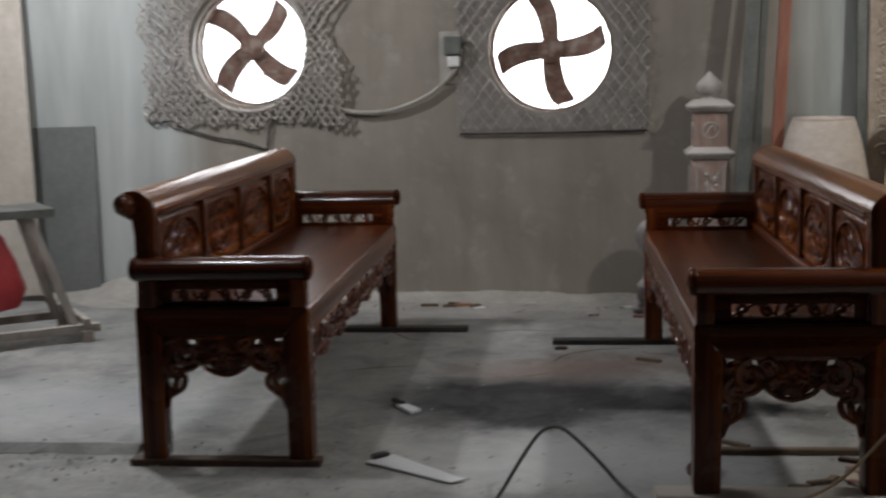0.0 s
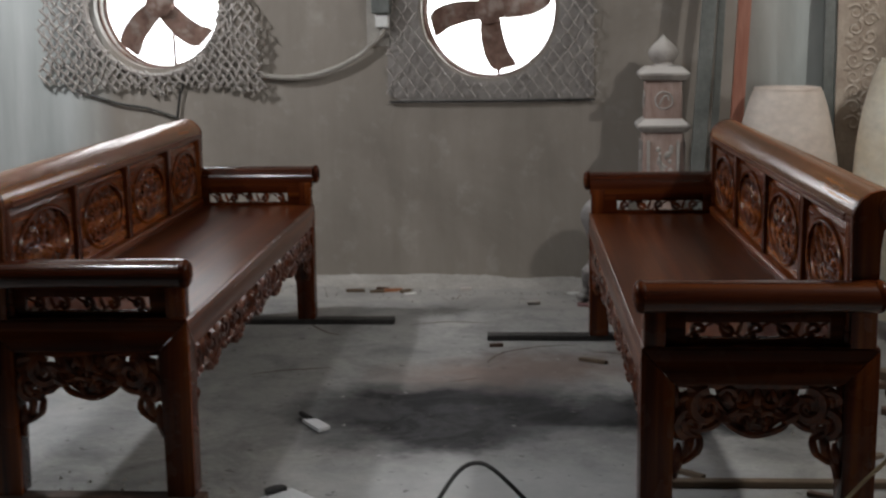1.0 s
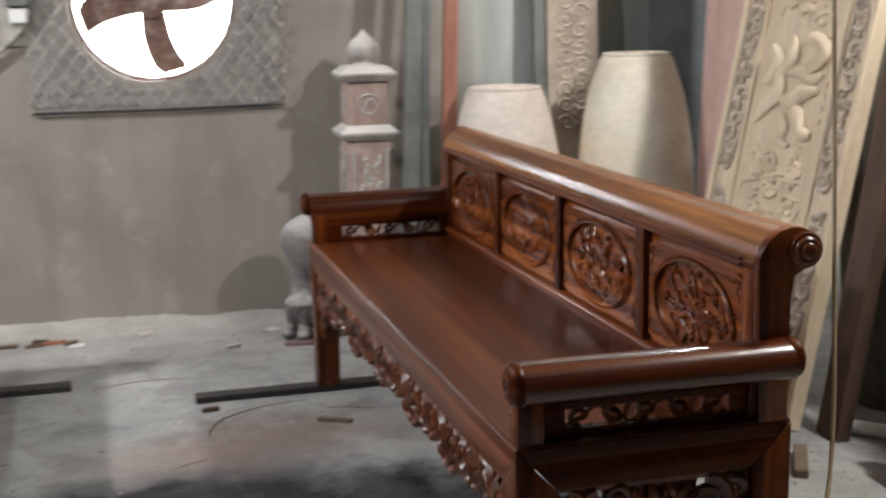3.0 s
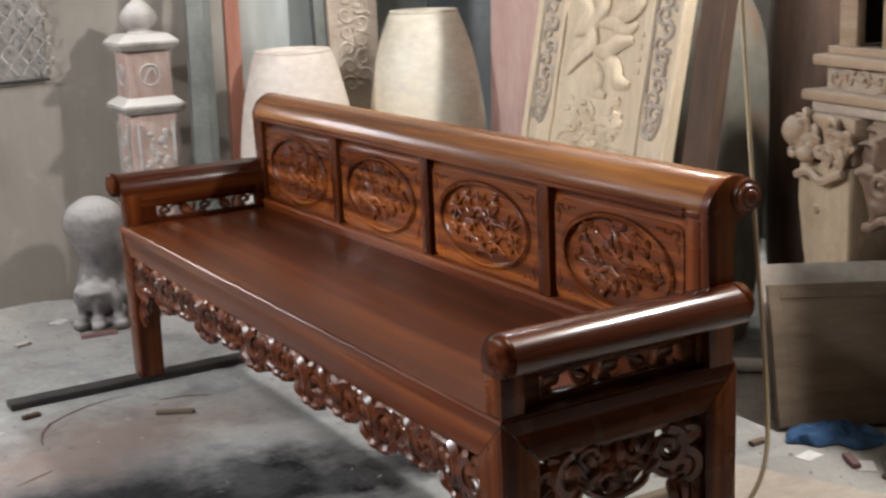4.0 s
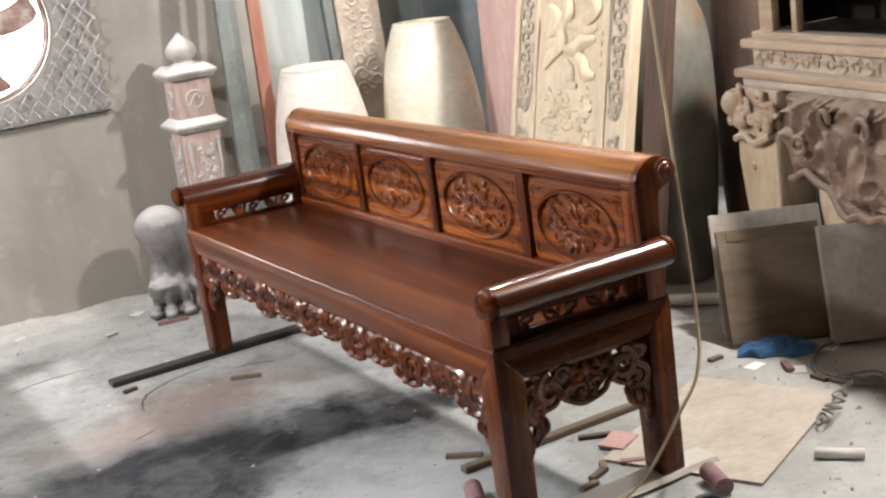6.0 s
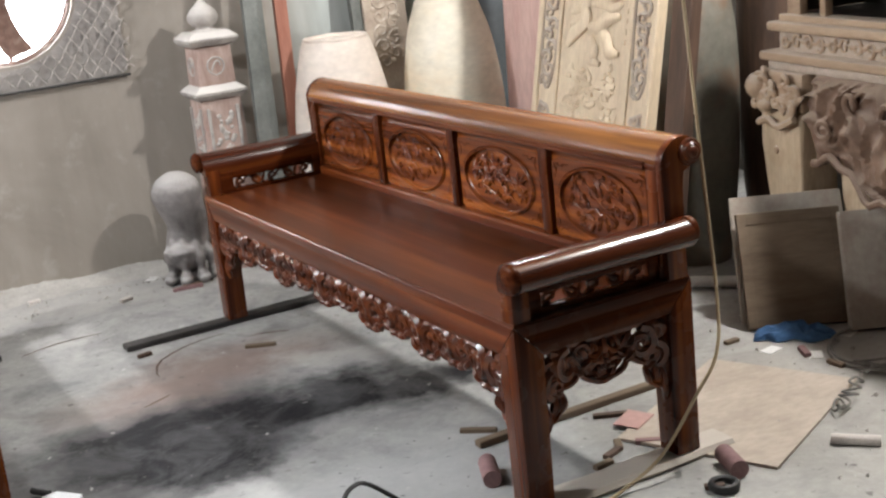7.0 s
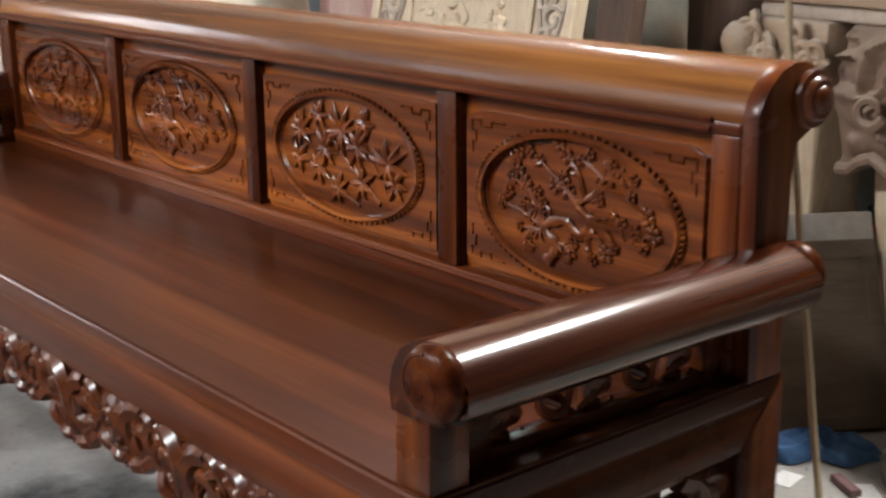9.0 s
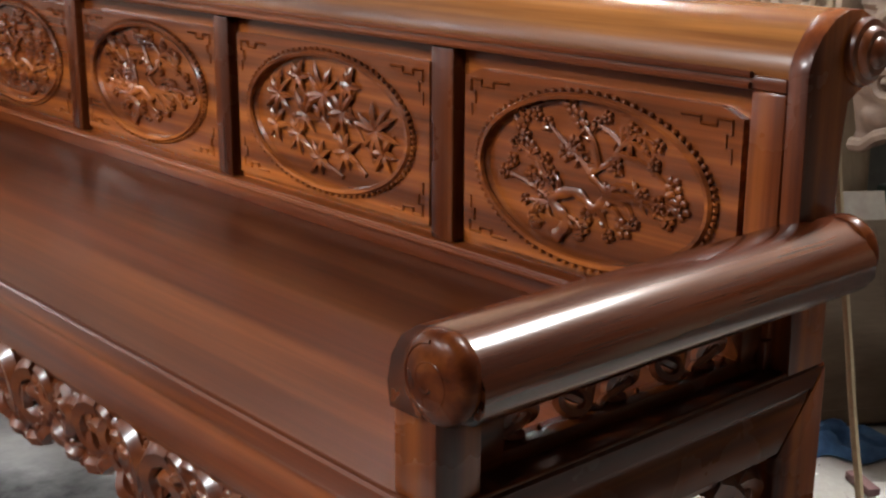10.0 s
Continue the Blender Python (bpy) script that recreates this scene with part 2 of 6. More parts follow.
hose_tan = plain("tan_hose", (0.3, 0.23, 0.14), (0.42, 0.33, 0.2), 15, 0.6)
red_cloth = plain("red_bag", (0.35, 0.02, 0.03), (0.55, 0.06, 0.07), 6, 0.6, None, 0.3)
maroon = plain("maroon_sleeve", (0.19, 0.1, 0.1), (0.3, 0.18, 0.18), 10, 0.7)
cord_grey = plain("dusty_grey_cord", (0.14, 0.135, 0.125), (0.26, 0.25, 0.23), 30, 0.7)
pale_roll = plain("pale_paper_roll", (0.55, 0.5, 0.47), (0.66, 0.62, 0.58), 9, 0.8)
altar_dark = plain("brown_altar_top", (0.12, 0.072, 0.045), (0.22, 0.14, 0.09), 4, 0.55, (1, 6, 6), 0.12)
tan_leg = plain("yellow_tan_leg_wood", (0.43, 0.325, 0.215), (0.57, 0.455, 0.32), 3, 0.6, (4, 4, 1), 0.12, None, 0, (8, (0.3, 0.19, 0.1), 0.45))
beam_wood = plain("dusty_round_beam", (0.33, 0.275, 0.215), (0.48, 0.42, 0.34), 7, 0.85, (1, 5, 5), 0.35, (0.5, 0.46, 0.41))
stand_wood = plain("dusty_stand_wood", (0.3, 0.27, 0.24), (0.45, 0.41, 0.37), 6, 0.8, (4, 4, 1), 0.2, (0.58, 0.55, 0.51))
stool_wood = plain("orange_brown_stool", (0.28, 0.1, 0.045), (0.44, 0.19, 0.095), 4, 0.45, (4, 4, 1), 0.1)
grey_board = plain("grey_sheet", (0.15, 0.155, 0.155), (0.2, 0.205, 0.205), 3, 0.55, None, 0.05)
beige_board = plain("beige_sheet", (0.46, 0.41, 0.36), (0.56, 0.51, 0.46), 2, 0.6, None, 0.05)
# near-black colour standing in for the shade inside the altar case
case_shade = plain("case_inside_shade", (0.01, 0.008, 0.007), (0.03, 0.025, 0.02), 5, 0.4)


def plaster():
    mat, nt, p = nodes_of("old_plaster")
    v = coords(nt)
    a = noise_of(nt, v, 1.3, 7, 0.6, 0.6)
    b = noise_of(nt, v, 7.0, 6, 0.65)
    streak = noise_of(nt, coords(nt, (5, 5, 0.7)), 1.0, 5, 0.6, 0.3)
    green = noise_of(nt, coords(nt, (0.9, 0.9, 0.5)), 1.0, 3)
    c = ramp(nt, a, [(0.3, (0.225, 0.197, 0.169)), (0.7, (0.34, 0.304, 0.267))])
    c = mix(nt, ramp(nt, b, [(0.55, (0, 0, 0)), (0.72, (0.34,) * 3)]), c, (0.5, 0.47, 0.43))
    c = mix(nt, 0.55, c, ramp(nt, streak, [(0.3, (0.72, 0.72, 0.7)), (0.7, (1.15, 1.15, 1.15))]), "MULTIPLY")
    tint = nt.nodes.new("ShaderNodeSeparateXYZ")
    nt.links.new(coords(nt), tint.inputs[0])
    side = ramp(nt, N_math(nt, "ADD", tint.outputs[0], green, 0.8), [(0.0, (0, 0, 0)), (1.0, (1, 1, 1))])
    patch = mix(nt, ramp(nt, streak, [(0.35, (0, 0, 0)), (0.6, (0.8,) * 3)]), (0.4, 0.43, 0.41), (0.62, 0.66, 0.64))
    c = mix(nt, side, c, patch)
    west = nt.nodes.new("ShaderNodeMath")
    west.operation = "MULTIPLY"
    nt.links.new(tint.outputs[0], west.inputs[0])
    west.inputs[1].default_value = -1.0
    far = ramp(nt, N_math(nt, "ADD", west.outputs[0], green, 2.3), [(0.0, (0, 0, 0)), (1.0, (0.85,) * 3)])
    c = mix(nt, far, c, mix(nt, ramp(nt, streak, [(0.35, (0, 0, 0)), (0.65, (0.8,) * 3)]), (0.38, 0.41, 0.41), (0.55, 0.585, 0.585)))
    nt.links.new(c, p.inputs["Base Color"])
    p.inputs["Roughness"].default_value = 0.9
    bump(nt, p, b, 0.25, 0.006)
    return mat


def N_math(nt, op, a, b, k):
    """(a - k) * 4 + (b - 0.5): a soft border along an axis."""
    m1 = N(nt, "ShaderNodeMath", operation="SUBTRACT")
    nt.links.new(a, m1.inputs[0])
    m1.inputs[1].default_value = k
    m2 = N(nt, "ShaderNodeMath", operation="MULTIPLY_ADD")
    nt.links.new(m1.outputs[0], m2.inputs[0])
    m2.inputs[1].default_value = 4.0
    nt.links.new(b, m2.inputs[2])
    return m2.outputs[0]


def concrete():
    mat, nt, p = nodes_of("worn_concrete")
    v = coords(nt)
    a = noise_of(nt, v, 0.9, 7, 0.6, 0.5)
    b = noise_of(nt, v, 5.0, 8, 0.68, 0.6)
    f = noise_of(nt, v, 42.0, 5, 0.7)
    c = ramp(nt, a, [(0.3, (0.235, 0.235, 0.23)), (0.7, (0.4, 0.395, 0.383))])
    c = mix(nt, 0.75, c, ramp(nt, b, [(0.3, (0.52, 0.53, 0.56)), (0.5, (0.98, 0.98, 0.98)), (0.7, (1.3, 1.29, 1.26))]), "MULTIPLY")
    c = mix(nt, 0.6, c, ramp(nt, f, [(0.3, (0.74,) * 3), (0.7, (1.12,) * 3)]), "MULTIPLY")
    smut = noise_of(nt, v, 2.3, 8, 0.7, 1.2)
    c = mix(nt, ramp(nt, smut, [(0.53, (0, 0, 0)), (0.66, (0.55,) * 3)]), c, (0.16, 0.155, 0.155))
    warp = N(nt, "ShaderNodeTexNoise", Scale=2.8, Detail=8.0, Roughness=0.68)
    nt.links.new(v, warp.inputs["Vector"])
    tc = nt.nodes.new("ShaderNodeTexCoord")
    shift = nt.nodes.new("ShaderNodeMixRGB")
    shift.blend_type = "LINEAR_LIGHT"
    shift.inputs[0].default_value = 0.3
    nt.links.new(tc.outputs["Object"], shift.inputs[1])
    nt.links.new(warp.outputs["Color"], shift.inputs[2])

    def patch(x, y, rx, ry, turn, soft=(0.35, 0.75)):
        mp = nt.nodes.new("ShaderNodeMapping")
        mp.vector_type = "TEXTURE"
        mp.inputs["Location"].default_value = (x, y, 0)
        mp.inputs["Rotation"].default_value = (0, 0, radians(turn))
        mp.inputs["Scale"].default_value = (rx, ry, 1000)
        nt.links.new(shift.outputs[0], mp.inputs[0])
        ln = nt.nodes.new("ShaderNodeVectorMath")
        ln.operation = "LENGTH"
        nt.links.new(mp.outputs[0], ln.inputs[0])
        return ramp(nt, ln.outputs["Value"], [(soft[0], (1, 1, 1)), (soft[1], (0, 0, 0))])

    def dab(c, amount, mask, colour):
        return mix(nt, mix(nt, 1.0, mask, (amount,) * 3, "MULTIPLY"), c, colour)
    # reddish-brown spill, bluish damp, pale dust, then the black oil itself
    c = dab(c, 0.75, patch(-0.25, 1.55, 0.62, 0.34, 8, (0.3, 1.0)), (0.2, 0.135, 0.11))
    c = dab(c, 0.5, patch(-0.4, 1.06, 0.85, 0.5, -8, (0.4, 1.0)), (0.13, 0.135, 0.15))
    c = dab(c, 0.55, patch(-0.3, 0.36, 0.85, 0.4, 8, (0.3, 1.0)), (0.56, 0.575, 0.58))
    c = dab(c, 0.4, patch(0.1, 1.38, 0.3, 0.1, -35, (0.3, 1.0)), (0.5, 0.48, 0.46))
    rag = ramp(nt, b, [(0.34, (0.62,) * 3), (0.56, (1, 1, 1))])
    wetness = (0, 0, 0)
    for x, y, rx, ry, turn in ((-0.62, 1.13, 0.44, 0.34, 0), (-0.42, 1.14, 0.5, 0.34, -12), (-0.06, 1.07, 0.44, 0.24, -8), (0.24, 1.0, 0.42, 0.17, -6), (-0.5, 0.9, 0.42, 0.22, 8)):
        wetness = mix(nt, 1.0, wetness, patch(x, y, rx, ry, turn, (0.48, 1.08)), "LIGHTEN")
    wetness = mix(nt, 1.0, wetness, rag, "MULTIPLY")
    c = mix(nt, wetness, c, (0.006, 0.0065, 0.009))
    c = dab(c, 0.6, patch(-2.0, 1.1, 0.35, 0.3, 0, (0.2, 1.0)), (0.16, 0.16, 0.18))
    # daylight on the left floor, painted into the colour as a pale bluish patch
    c = dab(c, 0.5, patch(-2.3, 0.95, 1.0, 0.55, 0, (0.4, 1.0)), (0.6, 0.615, 0.63))
    c = dab(c, 0.4, patch(-0.2, 2.85, 2.6, 0.42, -5.7, (0.5, 1.0)), (0.52, 0.5, 0.47))
    c = dab(c, 0.4, patch(1.2, -0.2, 1.0, 1.3, 0, (0.4, 1.0)), (0.47, 0.44, 0.39))
    spots = noise_of(nt, v, 26.0, 3, 0.5, 0.4)
    c = mix(nt, ramp(nt, spots, [(0.66, (0, 0, 0)), (0.72, (0.7,) * 3)]), c, (0.1, 0.095, 0.09))
    c = mix(nt, ramp(nt, spots, [(0.25, (0.5,) * 3), (0.29, (0, 0, 0))]), c, (0.6, 0.59, 0.57))
    nt.links.new(c, p.inputs["Base Color"])
    nt.links.new(ramp(nt, wetness, [(0.0, (0.74,) * 3), (1.0, (0.6,) * 3)]), p.inputs["Roughness"])
    p.inputs["Specular IOR Level"].default_value = 0.25
    h = mix(nt, 0.5, b, f)
    bump(nt, p, h, 0.4, 0.007)
    return mat


plaster_mat = plaster()
concrete_mat = concrete()
dust_mat = plain("sawdust_and_mortar", (0.36, 0.34, 0.31), (0.48, 0.46, 0.43), 9, 0.95, None, 0.5)
# the roof is never in view; its dark tone holds back bounce
ceiling_mat = plain("dark_unseen_roof", (0.05, 0.045, 0.04), (0.09, 0.08, 0.07), 2, 0.8)
# dark tone for the unseen walls, chosen to cut bounced light
side_mat = plain("dark_unseen_wall", (0.07, 0.062, 0.055), (0.14, 0.125, 0.11), 1.5, 0.9)

# ---- structure ----
WALL = pose(0, 3.03, 0, 0, 0, -5.71)      # back wall: local x runs along it, local y goes into it
FANS = ((-0.397, 1.25, 0.305), (-1.95, 1.30, 0.302))

bm = bmesh.new()
box(bm, -5.2, -6.4, -0.2, 3.0, 3.6, 0.0)
single("floor", bm, concrete_mat, "worn grey concrete workshop floor with dark oil stains", "floor", kind="structure")

bm = bmesh.new()
HALF = 0.5
for cx, cz, r in FANS:
    n = 64
    rings = []
    for y in (0.0, 0.16):
        inner, outer = [], []
        for i in range(n):
            a = 2 * math.pi * i / n
            c, s = math.cos(a), math.sin(a)
            k = HALF / max(abs(c), abs(s))
            wob = 1 + 0.012 * noise.noise((c * 3, s * 3, cx))
            inner.append(bm.verts.new((cx + r * wob * c, y, cz + r * wob * s)))
            outer.append(bm.verts.new((cx + k * c, y, cz + k * s)))
        rings.append((inner, outer))
    for i in range(n):
        j = (i + 1) % n
        for inner, outer in rings:
            bm.faces.new((inner[i], inner[j], outer[j], outer[i]))
        bm.faces.new((rings[0][0][i], rings[1][0][i], rings[1][0][j], rings[0][0][j]))
(ax, az, _), (bx, bz, _) = FANS
box(bm, -4.4, 0, -0.1, bx - HALF, 0.16, 3.0)
box(bm, bx + HALF, 0, -0.1, ax - HALF, 0.16, 3.0)
box(bm, ax + HALF, 0, -0.1, 3.2, 0.16, 3.0)
for cx, cz, r in FANS:
    box(bm, cx - HALF, 0, -0.1, cx + HALF, 0.16, cz - HALF)
    box(bm, cx - HALF, 0, cz + HALF, cx + HALF, 0.16, 3.0)
single("wall_north", bm, plaster_mat, "stained old plaster wall with two round fan openings", "wall", kind="structure", m=WALL)

# added walls out of view, darkened so that shaded faces stay deep
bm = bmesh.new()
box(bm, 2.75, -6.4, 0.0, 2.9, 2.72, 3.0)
single("wall_east", bm, side_mat, "unseen side wall of the workshop, kept dark to cut bounced light", "wall", kind="structure")
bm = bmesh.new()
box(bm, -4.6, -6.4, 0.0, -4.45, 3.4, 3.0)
single("wall_west", bm, side_mat, "unseen side wall of the workshop, kept dark to cut bounced light", "wall", kind="structure")
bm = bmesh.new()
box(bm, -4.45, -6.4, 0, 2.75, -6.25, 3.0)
single("wall_south", bm, side_mat, "unseen wall of the workshop, kept dark to cut bounced light", "wall", kind="structure")
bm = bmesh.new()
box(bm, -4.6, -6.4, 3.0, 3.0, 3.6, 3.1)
single("ceiling", bm, ceiling_mat, "unseen roof, kept dark to hold back bounced light", "ceiling", kind="structure")

# bright daylight outside, seen only through the fan openings
glow, nt, p = nodes_of("daylight_haze")
p.inputs["Base Color"].default_value = (0.9, 0.93, 1, 1)
p.inputs["Emission Color"].default_value = (0.95, 0.97, 1, 1)
p.inputs["Emission Strength"].default_value = 10.0
bm = bmesh.new()
box(bm, -5, 1.6, -1.0, 3, 1.62, 4.0)
single("backdrop", bm, glow, "bright hazy daylight outside", "backdrop", kind="structure", m=WALL)

# heap of mortar dust along the foot of the wall
bm = bmesh.new()
rows, cols = 9, 260
grid = []
for i in range(cols):
    x = lerp(-4.2, 2.6, i / (cols - 1))
    mound = math.exp(-((x + 2.62) / 0.3) ** 2)
    reach = 0.16 + 0.3 * mound + 0.07 * noise.noise((x * 2.1, 0, 0)) + 0.03 * noise.noise((x * 9, 3, 0))
    line = []
    for j in range(rows):
        t = j / (rows - 1)
        y = 0.01 - reach * t
        z = (0.04 + 0.05 * mound) * (1 - t) ** 2 * (1 + 0.6 * noise.noise((x * 4, t * 3, 1))) + 0.008 * noise.noise((x * 30, t * 9, 5)) * (1 - t) + 0.002 - 0.01 * (j == rows - 1)
        line.append(bm.verts.new((x, y, z)))
    grid.append(line)
for a, b in zip(grid, grid[1:]):
    for j in range(rows - 1):
        bm.faces.new((a[j], b[j], b[j + 1], a[j + 1]))
single("dust_heap", bm, dust_mat, "pale mortar dust heaped along the wall foot", "dust", kind="stuff", smooth=True, m=WALL)


# ---- benches ----
def scroll(cu, cv, radius, start, turns, sign, n=20):
    out = []
    for i in range(n):
        t = i / (n - 1)
        a = start + sign * t * turns * 2 * math.pi
        r = radius * (1 - 0.82 * t)
        out.append((cu + r * math.cos(a), cv + r * math.sin(a)))
    return out


def carving(bm, place, normal, items, seed):
    """Openwork carving in a plane: items are scrolls, arcs, leaves and blossoms. place(u, v, w)."""
    rnd = random.Random(seed)
    for kind, *a in items:
        if kind == "scroll":
            cu, cv, r, start, turns, sign = a
            pts = scroll(cu, cv, r, start, turns, sign)
            th = r * 0.4
            tube(bm, [place(u, v, 0.006 * math.sin(i * 0.5)) for i, (u, v) in enumerate(pts)],
                 [th * (1 - 0.45 * i / len(pts)) for i in range(len(pts))], 6)
        elif kind == "arc":
            th, pts = a
            pts = smooth_path([Vector((u, v, 0)) for u, v in pts], 5)
            tube(bm, [place(q.x, q.y, 0.004 * math.sin(i)) for i, q in enumerate(pts)],
                 [th * (0.55 + 0.45 * math.sin(math.pi * (i + 0.6) / len(pts))) for i in range(len(pts))], 6)
        elif kind == "plate":
            th, pts = a
            prism(bm, pts, place, -0.004 - th, -0.004, 0.0015)
        elif kind == "band":
            th, pts = a
            tube(bm, [place(u, v, 0.003 * math.sin(i * 0.8)) for i, (u, v) in enumerate(pts)], th, 6)
        elif kind == "leaf":
            cu, cv, ln, wd, ang = a
            c, s = math.cos(ang), math.sin(ang)
            pts = [place(cu + c * ln * t, cv + s * ln * t, 0.006 * math.sin(math.pi * t)) for t in (0, 0.25, 0.55, 0.8, 1)]
            tube(bm, pts, [wd * k for k in (0.35, 0.9, 1, 0.6, 0.1)], 5, (normal, 0.6))
        elif kind == "blossom":
            cu, cv, r = a
            spin = rnd.random() * 6
            for k in range(5):
                an = spin + k * 2 * math.pi / 5
                p = Vector(place(cu + r * 0.62 * math.cos(an), cv + r * 0.62 * math.sin(an), 0.003))
                blob(bm, p, (r * 0.5,) * 3, None, 1)
            blob(bm, place(cu, cv, 0.008), (r * 0.38,) * 3, None, 1)


def apron_items(length, rnd, depth):
    """A running band of broad scroll heads, leaves and knots below v = 0, on a scalloped web pierced between them."""
    items = []
    cells = max(2, round(length / 0.158))
    w = length / cells
    items.append(("arc", 0.010, [(0.0, -0.004), (length * 0.5, -0.006), (length, -0.004)]))
    for k in range(cells):
        mid = (k + 0.5) * w
        dip = depth * (1.0 + 0.1 * math.cos(k * math.pi) + rnd.uniform(-0.04, 0.04))
        ends = [(-0.47, -0.002), (0.47, -0.002), (0.495, -0.5), (0.42, -0.74), (0.26, -0.92), (0.08, -0.98), (-0.08, -0.98), (-0.26, -0.92), (-0.42, -0.74), (-0.495, -0.5)]
        items.append(("plate", 0.005, [(mid + u * w, v * dip if v < -0.01 else v) for u, v in ends]))
        for s in (-1, 1):
            cu = mid + s * w * 0.25
            items.append(("scroll", cu, -dip * 0.5, dip * rnd.uniform(0.34, 0.4), math.pi / 2 + rnd.uniform(-0.4, 0.4), 1.25, s))
            items.append(("scroll", mid + s * w * 0.43, -dip * 0.36, dip * 0.25, rnd.uniform(0, 3), 1.15, -s))
            items.append(("arc", 0.0115, [(mid + s * w * 0.52, -dip * 0.5), (mid + s * w * 0.45, -dip * 0.72), (mid + s * w * 0.3, -dip * 0.93), (mid + s * w * 0.12, -dip * 0.99), (mid, -dip * 1.04)]))
            items.append(("leaf", cu - s * w * 0.08, -dip * 0.08, dip * 0.5, 0.012, -math.pi / 2 + s * rnd.uniform(0.3, 0.9)))
            items.append(("leaf", mid + s * w * 0.12, -dip * 0.5, dip * 0.42, 0.011, -math.pi / 2 + s * rnd.uniform(-0.2, 0.7)))
            items.append(("arc", 0.006, [(mid + s * w * 0.04, -dip * 0.12), (mid + s * w * 0.16, -dip * 0.34), (mid + s * w * 0.08, -dip * 0.6), (mid + s * w * 0.18, -dip * 0.82)]))
        for j in range(9):
            items.append(("scroll", mid + rnd.uniform(-0.44, 0.44) * w, -dip * rnd.uniform(0.12, 0.86), rnd.uniform(0.011, 0.018), rnd.uniform(0, 6), 1.2, rnd.choice((-1, 1))))
        if k % 2:
            items.append(("scroll", mid, -dip * 0.52, dip * 0.28, rnd.uniform(0, 6), 1.3, rnd.choice((-1, 1))))
            items.append(("leaf", mid, -dip * 0.12, dip * 0.35, 0.012, -math.pi / 2))
        else:
            items.append(("scroll", mid, -dip * 0.45, dip * 0.24, rnd.uniform(0, 6), 1.4, rnd.choice((-1, 1))))
            items.append(("leaf", mid, -dip * 0.95, dip * 0.5, 0.013, math.pi / 2))
    return items


def bracket_items(s, drop):
    """A scrolled bracket running down a leg from v = 0."""
    return [("arc", 0.013, [(0, -0.01), (s * 0.012, -drop * 0.3), (s * 0.03, -drop * 0.5), (s * 0.03, -drop * 0.68), (s * 0.008, -drop * 0.84), (0.0, -drop)]),
            ("arc", 0.010, [(s * 0.03, -drop * 0.5), (s * 0.056, -drop * 0.58), (s * 0.05, -drop * 0.72), (s * 0.02, -drop * 0.82)]),
            ("scroll", s * 0.034, -drop * 0.44, drop * 0.17, math.pi / 2, 1.3, s),
            ("scroll", s * 0.03, -drop * 0.2, drop * 0.14, 0, 1.2, -s),
            ("scroll", s * 0.064, -drop * 0.26, drop * 0.11, 1.0, 1.2, s),
            ("leaf", s * 0.01, -drop * 0.62, drop * 0.34, 0.012, -math.pi / 2 - s * 0.1),
            ("leaf", s * 0.004, -drop * 0.3, drop * 0.3, 0.011, -math.pi / 2)]


def leaf_tube(bm, face, y, z, ang, ln, wide, nrm):
    pts = [Vector((face - 0.002 - 0.003 * math.sin(t * 3), y + math.cos(ang) * ln * t, z + math.sin(ang) * ln * t)) for t in (0, .3, .65, 1)]
    tube(bm, pts, [wide * 0.3, wide, wide * 0.75, 0.0004], 5, (nrm, 0.65))


